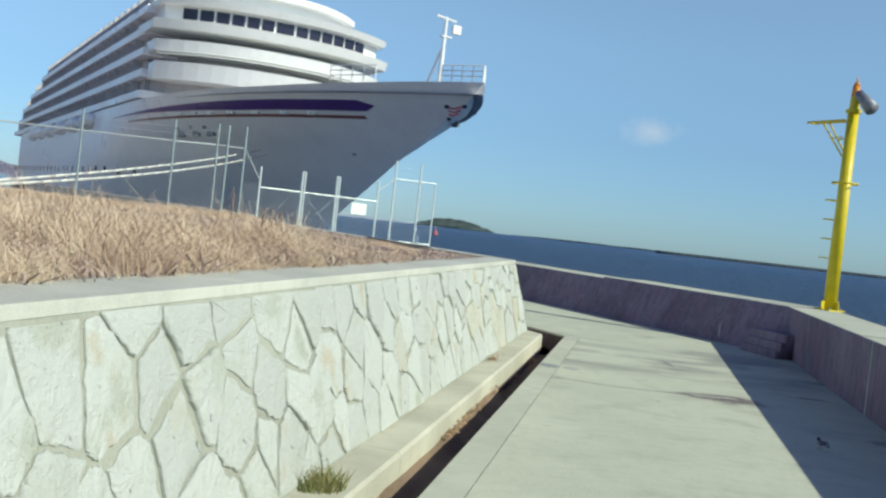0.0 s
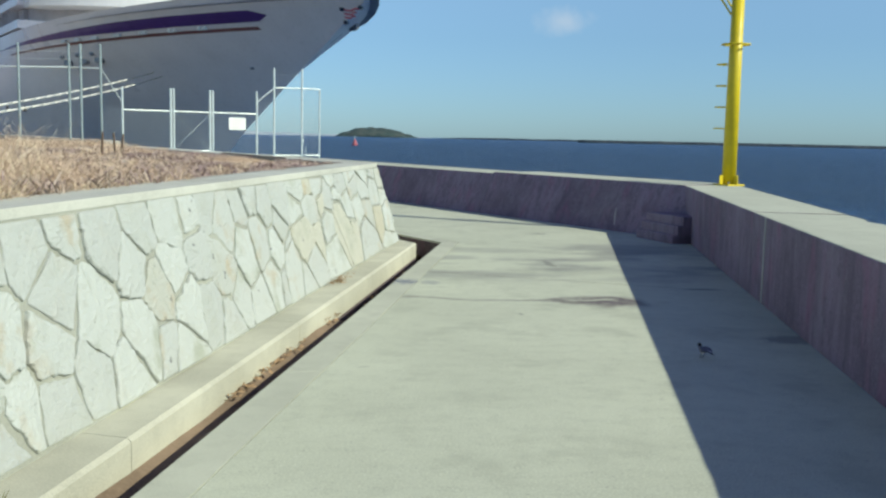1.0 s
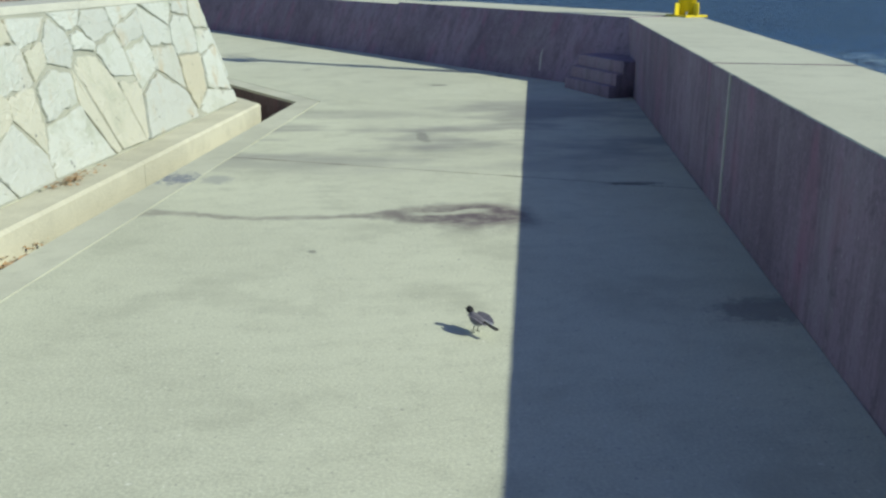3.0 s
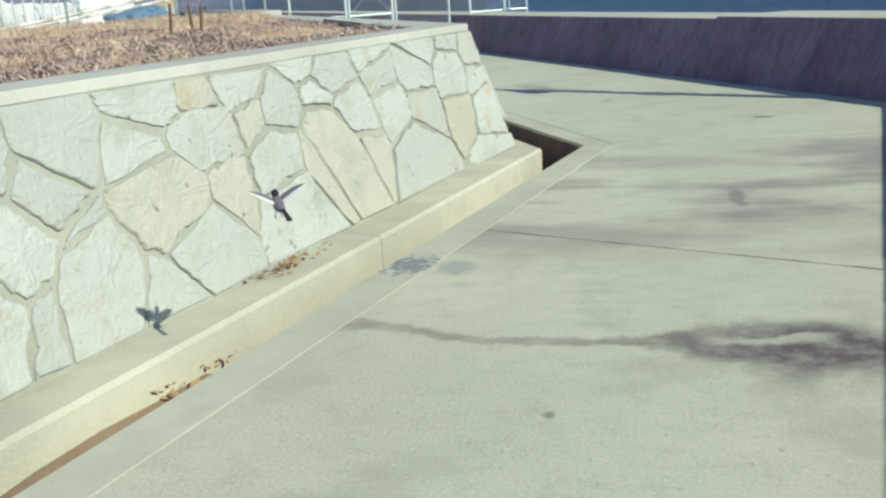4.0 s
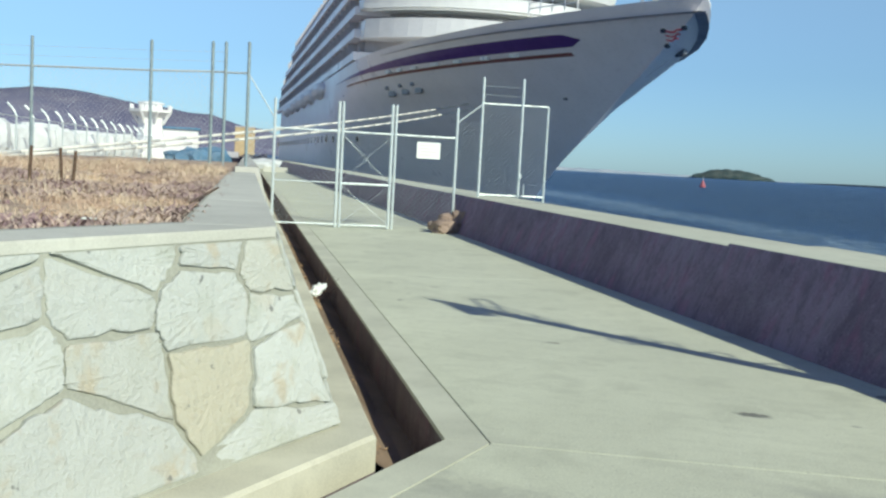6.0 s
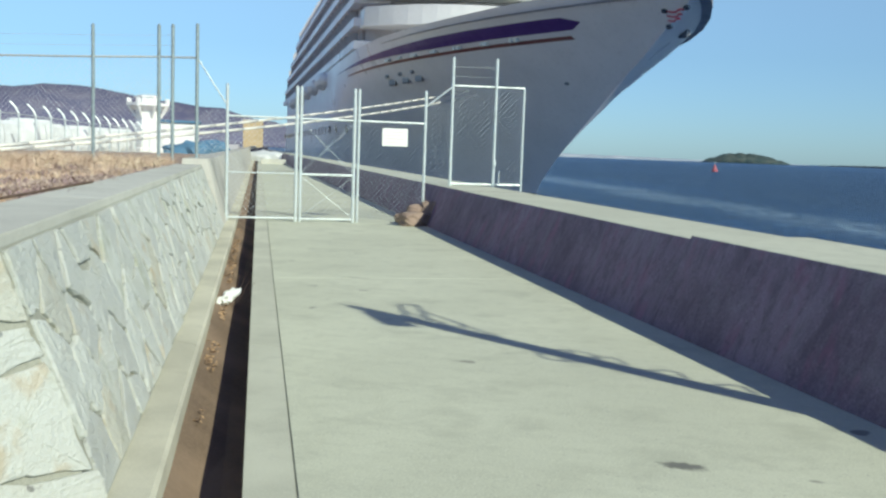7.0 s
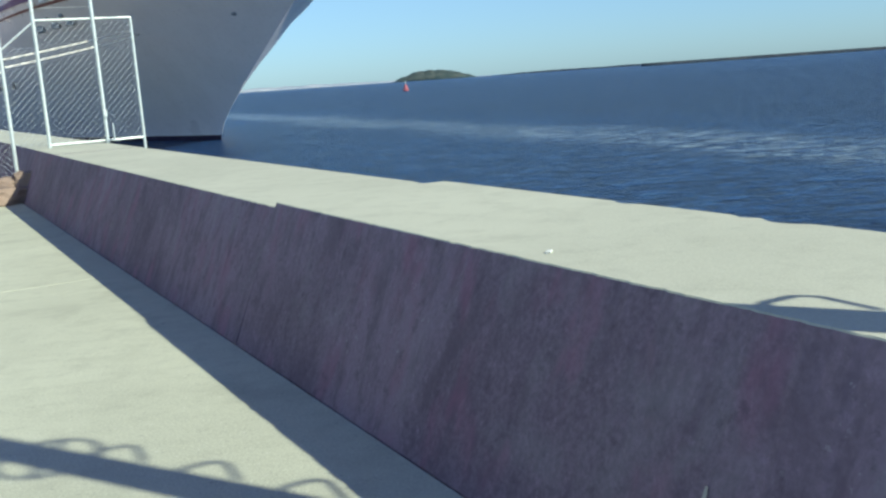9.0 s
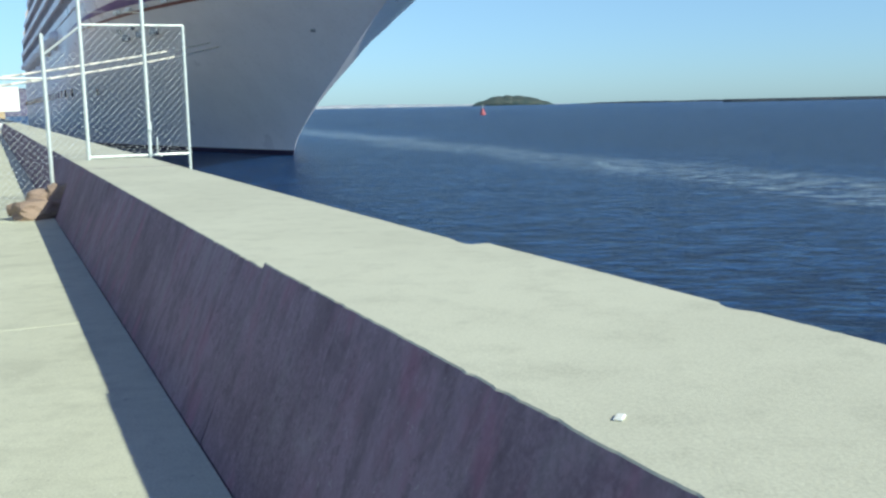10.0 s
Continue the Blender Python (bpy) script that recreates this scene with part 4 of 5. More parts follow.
P_L, G_1, G_2, P_C = v2(-5.55, 27.90), v2(-4.32, 28.62), v2(-3.30, 29.22), v2(-2.06, 29.98)
P_A, P_B, P_E = v2(-1.56, 30.25), v2(-0.74, 30.75), v2(-0.21, 31.13)
G_TOP = 2.74
post(P_L, 0.0, 2.72)
post(P_C, 0.0, 2.77)
for p in (G_1, G_2):
    post(p - F_D * 0.045, 0, G_TOP, 0.036)
    post(p + F_D * 0.045, 0, G_TOP, 0.030)
TOPR = 2.10
rail(P_L, TOPR, G_1, TOPR)
rail(G_2, TOPR, P_C, TOPR)
rail(P_L, 0.07, G_1, 0.07)
rail(P_L, 0.98, G_1, 0.98, 0.012)
rail(G_1 + F_D * 0.05, TOPR, G_2 - F_D * 0.05, TOPR)
rail(G_1 + F_D * 0.05, 0.06, G_2 - F_D * 0.05, 0.06)
rail(G_1 + F_D * 0.05, 0.97, G_2 - F_D * 0.05, 0.97, 0.026)
rail(G_1 + F_D * 0.05, 2.05, G_2 - F_D * 0.05, 1.0, 0.0045, "brace")
rail(G_1 + F_D * 0.05, 1.0, G_2 - F_D * 0.05, 2.05, 0.0045, "brace")
rail(G_1 + F_D * 0.05, 0.09, G_2 - F_D * 0.05, 0.94, 0.0045, "brace")
rail(G_1 + F_D * 0.05, 0.94, G_2 - F_D * 0.05, 0.09, 0.0045, "brace")
link(P_L, G_1, 0.08, TOPR)
link(G_1, G_2, 0.08, TOPR)
link(G_2, P_C, 0.08, TOPR)
# the part that stands on the sea wall
for p, z in ((P_A, 3.50), (P_B, 3.52)):
    post(p, SEA_H - 0.02, z)
post(P_E, SEA_H - 0.4, 2.93, 0.026)
rail(P_A, 2.92, P_E, 2.94)
rail(P_A, SEA_H + 0.03, P_E, SEA_H + 0.03)
rail(P_C, 2.45, P_A, 2.90, 0.02, "brace")
rail(P_B, 0.87, P_B + F_D * 0.12 - F_N * 0.3, 0.85, 0.012)
link(P_A, P_B, SEA_H + 0.05, 2.9)
link(P_B, P_E, SEA_H + 0.05, 2.9)
link(P_C, P_A, 0.86, 2.5)
for z in (3.12, 3.32):
    rail(P_A, z, P_B, z + 0.01, 0.0018, "wire")
g = Geo()
g.box((*(P_B - F_N * 0.05), 1.32), (0.06, 0.05, 0.12), ANG, 0, 0.01)
g.tube(at(P_B - F_N * 0.08 + F_D * 0.10, 0.84), at(P_B - F_N * 0.08 + F_D * 0.10, 1.15), 0.012)
part("latch", g, STEEL, fence)
# the run along the bank
Q = [(v2(-6.04, 27.57), 3.84), (v2(-6.56, 27.53), 3.83), (v2(-6.87, 27.53), 3.83), (v2(-8.05, 27.06), 3.78), (v2(-10.6, 26.53), 3.75), (v2(-13.1, 26.0), 3.73), (v2(-15.6, 25.5), 3.72), (v2(-18.1, 25.0), 3.7)]
for p, z in Q:
    post(p, 0.95, z, 0.034, "post", SHADED_STEEL)
for (a, za), (b, zb) in zip(Q[1:], Q[2:]):
    rail(a, za - 0.62, b, zb - 0.62)
    link(a, b, 1.12, za - 0.64)
    for z in (0.2, 0.4):
        rail(a, za - z, b, zb - z, 0.003, "wire")
rail(Q[0][0], 3.2, P_L, 2.3, 0.013, "brace")
link(Q[0][0], P_L, 1.15, 2.2)
rail(Q[0][0], 3.2, Q[1][0], 3.2)

sign = thing("sign_board", (*(G_2.lerp(P_C, 0.55) - F_N * 0.045), 1.79), "white notice board with faded print wired to the fence", "sign", turn=math.degrees(ANG))
g = Geo()
g.box((0, 0, 0), (0.54, 0.012, 0.37), 0, 0, 0.004)
part("board", g, PAPER, sign)
for k, w in enumerate((0.40, 0.34, 0.42, 0.30)):
    g = Geo()
    g.box((-0.22 + w / 2, -0.009, 0.11 - k * 0.07), (w, 0.004, 0.018))
    part("text_bar", g, INK, sign)


def rock(at_, size, seed, label, turn=0.0, squareness=0.0):
    bm = bmesh.new()
    bmesh.ops.create_icosphere(bm, subdivisions=3, radius=1)
    for q in bm.verts:
        n = q.co.normalized()
        if squareness:
            m = max(abs(n.x), abs(n.y), abs(n.z))
            n = n.lerp(n / m, squareness)
        k = 1 + 0.22 * noise.noise(n * 1.6 + Vector((seed, 0, 0))) + 0.08 * noise.noise(n * 5 + Vector((0, seed, 0)))
        q.co = Vector((n.x * size[0], n.y * size[1], n.z * size[2])) * k
    me = bpy.data.meshes.new("rock")
    bm.to_mesh(me)
    bm.free()
    me.materials.append(ROCK)
    ob = new("rock", me)
    ob.matrix_world = pose(*at_, 0, 0, turn)
    return tagged(ob, label, "rock", "rocks by the fence")


rock((-2.02, 29.30, 0.13), (0.36, 0.22, 0.15), 1.0, "brown concrete lump at the foot of the fence post", 55, 0.8)
rock((-1.78, 29.72, 0.24), (0.26, 0.22, 0.26), 2.0, "brown rock leaning on the sea wall", 20, 0.5)
rock((-2.10, 29.55, 0.30), (0.20, 0.16, 0.13), 3.0, "rounded pale brown rock on the concrete lump", 10, 0.1)
rock((-1.62, 29.98, 0.52), (0.18, 0.15, 0.14), 4.0, "small brown rock by the fence post", 40, 0.2)

# ---- yellow beacon pole ----
POLE = v2(7.05, 15.29)
beacon = thing("beacon_pole", (POLE.x, POLE.y, SEA_H), "yellow steel light pole with rungs standing on the sea wall", "pole", turn=0)
g = Geo()
g.tube((0, 0, 0.03), (0, 0, 3.55), 0.115, 0.095, 20)
part("pole", g, YELLOW, beacon, "", True)
g = Geo()
g.box((0, 0, 0.015), (0.36, 0.36, 0.03), 0.4, 0, 0.006)
for k in range(4):
    a = k * math.pi / 2 + 0.4
    g.box((0.15 * math.cos(a), 0.15 * math.sin(a), 0.10), (0.10, 0.014, 0.14), a)
part("base_plate", g, YELLOW, beacon)
for k in range(4):
    a = k * math.pi / 2 + 0.4 + math.pi / 4
    g = Geo()
    g.tube((0.15 * math.cos(a), 0.15 * math.sin(a), 0.02), (0.15 * math.cos(a), 0.15 * math.sin(a), 0.07), 0.016, 0.016, 6)
    part("bolt", g, GREY_METAL, beacon)
RU = v2(-0.42, 0.908).normalized()
RS = v2(-RU.y, RU.x)
for k in range(4):
    z = 0.93 + 0.345 * k
    g = Geo()
    g.path([(RU * o + RS * w).to_3d() + Vector((0, 0, z)) for o, w in ((0.08, -0.10), (0.28, -0.10), (0.33, -0.06), (0.33, 0.06), (0.28, 0.10), (0.08, 0.10))], 0.012, 6)
    part("rung", g, YELLOW, beacon)
g = Geo()
ring = [(0.22 * math.cos(k * math.pi / 10), 0.22 * math.sin(k * math.pi / 10), 2.27) for k in range(21)]
g.path(ring, 0.014, 6)
for k in range(4):
    a = k * math.pi / 2
    g.tube((0.08 * math.cos(a), 0.08 * math.sin(a), 2.27), (0.22 * math.cos(a), 0.22 * math.sin(a), 2.27), 0.012, 0.012, 6)
part("ring", g, YELLOW, beacon)
g = Geo()
tip = RU * 0.96
for sgn in (-1, 1):
    w = RS * 0.09 * sgn
    g.tube((RU * 0.08 + w).to_3d() + Vector((0, 0, 3.39)), (tip + w).to_3d() + Vector((0, 0, 3.39)), 0.018, 0.018, 6)
    g.tube((tip * 0.62 + w).to_3d() + Vector((0, 0, 3.38)), (RU * 0.09 + w * 0.6).to_3d() + Vector((0, 0, 2.75)), 0.016, 0.016, 6)
    g.tube((tip * 0.38 + w).to_3d() + Vector((0, 0, 3.07)), (RU * 0.09 + w).to_3d() + Vector((0, 0, 3.09)), 0.013, 0.013, 6)
g.tube((tip - RS * 0.09).to_3d() + Vector((0, 0, 3.39)), (tip + RS * 0.09).to_3d() + Vector((0, 0, 3.39)), 0.018, 0.018, 6)
part("bracket", g, YELLOW, beacon)
g = Geo()
g.tube((0, 0, 3.52), (0, 0, 3.58), 0.13, 0.13, 16)
part("collar", g, YELLOW, beacon)
g = Geo()
g.tube((0, 0, 3.58), (0, 0, 3.80), 0.085, 0.075, 16)
part("lantern_body", g, YELLOW, beacon)
g = Geo()
g.tube((0, 0, 3.80), (0, 0, 4.00), 0.075, 0.06, 16)
g.tube((0, 0, 4.00), (0, 0, 4.07), 0.06, 0.03, 16)
# thin rod added on top only to lengthen the pole's cast shadow
g.tube((0, 0, 4.06), (0, 0, 4.16), 0.014, 0.010, 6)
part("lantern", g, ORANGE, beacon, "orange signal lantern", True)
g = Geo()
g.tube((0.03, -0.06, 3.86), (0.14, -0.40, 3.56), 0.08, 0.125, 14)
part("floodlight", g, GREY_METAL, beacon, "grey metal floodlight", True)

# ---- bollard, ropes ----
BO = v2(-17.9, 33.0)
bollard = thing("bollard", (BO.x, BO.y, 0.80), "bright yellow bent mooring bollard on the quay", "bollard", turn=0)
g = Geo()
side = v2(-0.78, -0.62)
prof = [(0.30, 0.0, 0.36), (0.30, 0.30, 0.33), (0.22, 0.52, 0.31), (0.02, 0.68, 0.29), (-0.28, 0.76, 0.27), (-0.62, 0.76, 0.25), (-0.86, 0.68, 0.22), (-0.95, 0.58, 0.12)]
rings = []
for i, (o, z, r) in enumerate(prof):
    a, b = prof[max(0, i - 1)], prof[min(len(prof) - 1, i + 1)]
    dv = Vector((side.x * -(a[0] - b[0]) * -1 * -1, side.y * -(a[0] - b[0]) * -1 * -1, b[1] - a[1])).normalized() if i else Vector((0, 0, 1))
    dv = Vector((side.x * (a[0] - b[0]), side.y * (a[0] - b[0]), b[1] - a[1])).normalized()
    q = dv.to_track_quat("Z", "Y")
    c = Vector((side.x * -o, side.y * -o, z))
    rings.append([c + q @ Vector((r * math.cos(k * math.pi / 8), r * math.sin(k * math.pi / 8), 0)) for k in range(16)])
g.loft(rings)
part("head", g, BOLLARD, bollard, "", True)
g = Geo()
g.tube((-side.x * 0.30, -side.y * 0.30, -0.05), (-side.x * 0.30, -side.y * 0.30, 0.05), 0.46, 0.44, 20)
part("base", g, BOLLARD, bollard)


# ---- cruise ship ----
SHIP_AT, SHIP_TURN = (1.2, 72.6, SEA_Z), -61.77
ship = thing("cruise_ship", SHIP_AT, "white cruise ship with a purple band, moored bow first", "ship", turn=SHIP_TURN)
DECK, BEAM = 14.95, 14.6


STEM_LINE = ((-2, 29.1), (0, 29.1), (0.6, 28.9), (1.3, 28.1), (2.1, 26.8), (4.4, 22.0), (6.8, 16.2), (9.3, 10.3), (10.95, 6.0), (12.4, 2.8), (13.3, 0.5), (14.2, -1.4), (14.95, -2.4), (40, -2.4))
FULLNESS = ((0, 1.26), (4, 1.38), (6.2, 1.48), (8, 1.65), (9.7, 1.75), (10.6, 1.90), (11.6, 2.06), (12.6, 2.30), (13.6, 2.45), (14.95, 2.62), (40, 2.62))


def stem_u(z):
    for (za, ua), (zb, ub) in zip(STEM_LINE, STEM_LINE[1:]):
        if z <= zb:
            return ua + (ub - ua) * (max(z, za) - za) / (zb - za)
    return STEM_LINE[-1][1]


def fullness(z):
    """How full the waterline is behind the stem at each height."""
    for (za, ba), (zb, bb) in zip(FULLNESS, FULLNESS[1:]):
        if z <= zb:
            return ba + (bb - ba) * (max(z, za) - za) / (zb - za)
    return FULLNESS[-1][1]


def half_breadth(u, z):
    k = min(1.0, max(0.0, z / DECK))
    length = 58 + 2 * k
    p = fullness(z)
    f = (u - stem_u(z)) / length
    if f <= 0:
        return 0.0
    f = min(1.0, f)
    side = 1 - (1 - min(1.0, f)) ** p
    aft = max(0.0, (u - 200) / 36)
    return BEAM * side * (1 - 0.25 * aft * aft)


def hull_point(u, z, sgn, out=0.0):
    return (-u, -sgn * (half_breadth(u, z) + out), z)


g = Geo()
levels = [-1.5, 0.0, 0.45, 1.5, 2.5, 3.4, 4.5, 5.6, 6.6, 7.5, 8.3, 9.1, 9.9, 10.55, 11.1, 11.6, 12.3, 13.0, 13.9, DECK]
fr = [0, 0.0012, 0.0028, 0.005, 0.008, 0.012, 0.018, 0.025, 0.045, 0.07, 0.10, 0.13, 0.165, 0.20, 0.24, 0.29, 0.36, 0.45, 0.6, 0.8, 1.0]
for sgn in (1, -1):
    k = len(g.v)
    for z in levels:
        u0 = stem_u(z)
        for f in fr:
            u = u0 + (236 - u0) * f
            x, y, zz = hull_point(u, z, sgn) if f else (-u, 0, z)
            if z == DECK:
                zz -= 0.4 * min(1.0, max(0.0, u / 20))
            g.v.append((x, y, zz))
    n = len(fr)
    for a in range(len(levels) - 1):
        for b in range(n - 1):
            g.f.append((k + a * n + b, k + a * n + b + 1, k + (a + 1) * n + b + 1, k + (a + 1) * n + b))
            g.s.append(1 if levels[a + 1] <= 0.5 else 0)
part("hull", g, [HULL, BOOT], ship, "", True)
g = Geo()
prof = []
for f in fr:
    prof.append(-2.1 + 238.1 * f)
g.loft([[(-u, half_breadth(u, DECK) * 0.985, DECK - 0.9), (-u, -half_breadth(u, DECK) * 0.985, DECK - 0.9)] for u in prof], 0, False, False)
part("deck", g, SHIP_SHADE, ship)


def hull_band(u0, u1, zf, thick, mat, name, pointed=0.0, sgn=1, steps=46):
    """A painted band lying on the hull's side."""
    g = Geo()
    rows = []
    for i in range(steps + 1):
        u = u0 + (u1 - u0) * i / steps
        z = zf(u)
        h = thick(u) * (min(1.0, (u - u0) / pointed) if pointed else 1)
        h = max(h, 0.01)
        rows.append([hull_point(u, z - h / 2, sgn, 0.05), hull_point(u, z, sgn, 0.06), hull_point(u, z + h / 2, sgn, 0.05)])
    g.loft(rows, 0, False, False)
    return part(name, g, mat, ship)


def band_z(u):
    return 13.15 - 0.004 * min(40, max(0, u - 20))


hull_band(8.2, 66, band_z, lambda u: 0.78 - 0.70 * min(1.0, max(0, u - 26) / 36), PURPLE, "purple_band", 1.3)
hull_band(10.2, 56, lambda u: band_z(u) - 0.83, lambda u: 0.24 - 0.1 * min(1.0, u / 60), RED_LINE, "red_line")
for u, z in ((15.7, 12.51), (19.3, 12.51), (23.2, 12.51), (27.1, 12.51), (31.1, 12.48), (34.4, 12.5), (37.4, 12.51)):
    g = Geo()
    for du in (-0.26, 0.26):
        g.box(hull_point(u + du, z, 1, 0.16), (0.44, 0.3, 0.30), 0.28, 0, 0.06)
    part("deck_light", g, PAPER, ship)
for u, z in ((40.5, 10.72), (37.0, 10.78), (34.1, 10.8)):
    g = Geo()
    g.box(hull_point(u, z, 1, 0.0), (1.3, 0.25, 0.8), 0.3, 0, 0.1)
    g.box(hull_point(u + 0.3, z + 0.5, 1, 0.05), (0.5, 0.25, 0.4), 0.3, 0, 0.1)
    part("mooring_port", g, GREY_METAL, ship)
g = Geo()
g.box(hull_point(15.2, 9.5, 1, 0.02), (0.4, 0.2, 0.3), 0.3, 0, 0.1)
part("fairlead", g, GREY_METAL, ship)
# anchor pocket on the seaward bow
g = Geo()
g.box(hull_point(9.3, 13.0, -1, 0.0), (0.9, 0.5, 0.7), 0.6, 0, 0.2)
part("anchor_pocket", g, GREY_METAL, ship, "dark anchor pocket")
# emblem on the bow
g = Geo()
for k in range(3):
    hull = [hull_point(0.5 + j * 0.24 + 0.25 * k, 13.2 - 0.24 * k + 0.07 * math.sin(j * 1.4), 1, 0.02) for j in range(6)]
    for a, b in zip(hull, hull[1:]):
        g.tube(a, b, 0.06, 0.06, 6)
part("emblem", g, EMBLEM, ship)
for u, z in ((1.75, 13.26), (0.1, 13.28), (2.4, 12.4)):
    g = Geo()
    c = Vector(hull_point(u, z, 1, 0.03))
    g.box(c, (0.34, 0.3, 0.3), 0.7, 0, 0.08)
    part("fairlead", g, GLASS_DARK, ship)

def front_plan(uf, uc, hw, aft, n=20):
    """Plan of a tier: a front that bulges forward, straight sides back to aft."""
    pts = []
    for i in range(n + 1):
        y = -hw + 2 * hw * i / n
        k = abs(y) / hw
        pts.append((-(uf + (uc - uf) * k ** 2.4), y))
    pts.append((-aft, hw))
    pts.append((-aft, -hw))
    return pts


def tier(name, z0, z1, uf, uc, hw, aft, mat, lean=0.0):
    g = Geo()
    low, high = front_plan(uf + lean, uc + lean, hw, aft), front_plan(uf, uc, hw, aft)
    g.loft([[(x, y, z0) for x, y in low], [(x, y, z1) for x, y in high]])
    return part(name, g, mat, ship)


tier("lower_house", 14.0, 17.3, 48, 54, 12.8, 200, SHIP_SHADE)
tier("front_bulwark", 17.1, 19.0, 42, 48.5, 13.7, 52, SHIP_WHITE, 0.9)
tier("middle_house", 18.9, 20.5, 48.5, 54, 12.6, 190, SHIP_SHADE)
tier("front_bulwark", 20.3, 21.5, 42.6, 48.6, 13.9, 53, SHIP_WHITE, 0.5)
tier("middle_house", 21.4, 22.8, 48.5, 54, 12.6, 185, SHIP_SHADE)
tier("bridge_deck", 22.6, 23.6, 42.2, 47.3, 14.5, 56, SHIP_WHITE, 0.6)
bridge = tier("bridge", 23.5, 25.5, 43.8, 48.4, 13.2, 60, SHIP_WHITE)
tier("bridge_roof", 25.4, 26.1, 42.2, 47.0, 13.9, 66, SHIP_WHITE, 0.5)
tier("upper_house", 26.2, 28.6, 49, 55, 11.5, 150, SHIP_WHITE)
tier("upper_roof", 28.5, 29.2, 47.5, 54, 12.2, 152, SHIP_WHITE)
plan = front_plan(43.8, 48.4, 13.2, 60, 32)
cuts = [2, 4, 6, 8, 10, 12, 14, 17, 19, 21, 23, 25, 27, 29]
for a, b in zip(cuts, cuts[1:]):
    (x0, y0), (x1, y1) = plan[a], plan[b]
    g = Geo()
    ang = math.atan2(y1 - y0, x1 - x0)
    L = math.hypot(x1 - x0, y1 - y0)
    g.box(((x0 + x1) / 2 + 0.06, (y0 + y1) / 2, 24.55), (L * 0.84, 0.16, 1.25), ang, 0, 0.07)
    part("window", g, GLASS_DARK, bridge)
# open rails before the bridge
g = Geo()
for z in (19.9, 20.2):
    pl = front_plan(42.2, 48.6, 13.6, 52)[:21]
    g.path([(x, y, z) for x, y in pl], 0.05, 5)
part("rail", g, SHIP_WHITE, ship)
# stepped balcony decks along the side
for k, (z, aft) in enumerate(((14.9, 214), (17.4, 206), (19.9, 196), (22.4, 180), (24.9, 160))):
    g = Geo()
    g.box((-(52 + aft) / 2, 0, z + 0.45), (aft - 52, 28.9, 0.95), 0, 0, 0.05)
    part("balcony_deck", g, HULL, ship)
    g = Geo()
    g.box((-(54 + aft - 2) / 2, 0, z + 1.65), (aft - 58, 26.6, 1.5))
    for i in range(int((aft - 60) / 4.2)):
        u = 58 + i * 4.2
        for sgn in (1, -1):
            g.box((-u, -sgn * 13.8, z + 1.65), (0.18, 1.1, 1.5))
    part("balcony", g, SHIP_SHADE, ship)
for i in range(26):
    u = 60 + i * 5.5
    g = Geo()
    g.box(hull_point(u, 6.4, 1, 0.02), (1.0, 0.2, 1.0), 0, 0, 0.1)
    part("porthole", g, GLASS_DARK, ship)
# lifeboats, funnel and masts
for i in range(6):
    g = Geo()
    c = Vector((-(86 + i * 15), -14.7, 13.4))
    rings = [[c + Vector((x, 1.25 * w * math.cos(a), 1.3 * w * math.sin(a))) for a in [k * math.pi / 5 for k in range(10)]] for x, w in ((-4.8, 0.25), (-3.8, 0.8), (0, 1), (3.8, 0.8), (4.8, 0.25))]
    g.loft(rings)
    part("lifeboat", g, SHIP_WHITE, ship)
g = Geo()
g.loft([[(x - 150, y, z) for x, y in ((-7, -3.6), (6, -3), (6, 3), (-7, 3.6))] for x_, z in ((0, 28), (1, 34))][0:1] + [[(x - 152, y * 0.8, 35) for x, y in ((-6, -3.6), (5, -3), (5, 3), (-6, 3.6))]])
part("funnel", g, BOOT, ship)
g = Geo()
g.tube((-62, 0, 28.5), (-62, 0, 36), 0.5, 0.25, 8)
g.tube((-62, -3, 33), (-62, 3, 33), 0.12, 0.12, 6)
part("radar_mast", g, SHIP_WHITE, ship)
g = Geo()
g.tube((-56, -12.2, 25.7), (-56, -12.2, 30.5), 0.16, 0.08, 6)
g.tube((-56, -12.2, 29.2), (-54.6, -12.8, 30.2), 0.08, 0.08, 6)
part("aerial", g, SHIP_WHITE, ship)
g = Geo()
g.tube((-58, -14.0, 25.8), (-60.5, -14.0, 25.8), 0.55, 0.45, 10)
part("wing_console", g, GREY_METAL, ship)
# mast and rails on the forecastle
g = Geo()
M0 = -4.6
g.tube((M0, -0.15, DECK - 0.4), (M0 - 0.2, 0, 20.8), 0.22, 0.12, 8)
g.tube((M0 - 1.3, 0.6, DECK - 0.4), (M0 - 0.2, 0, 18.6), 0.12, 0.10, 8)
g.tube((M0 - 1.3, -0.9, DECK - 0.4), (M0 - 0.2, 0, 18.6), 0.12, 0.10, 8)
g.tube((M0 - 0.2, -0.9, 20.75), (M0 - 0.2, 0.9, 20.55), 0.10, 0.10, 6)
g.box((M0 - 0.2, 1.0, 19.9), (0.4, 0.7, 0.8), 0, 0, 0.08)
g.box((M0 - 0.2, 0.1, 19.2), (0.5, 0.9, 0.12))
part("foremast", g, SHIP_WHITE, ship)
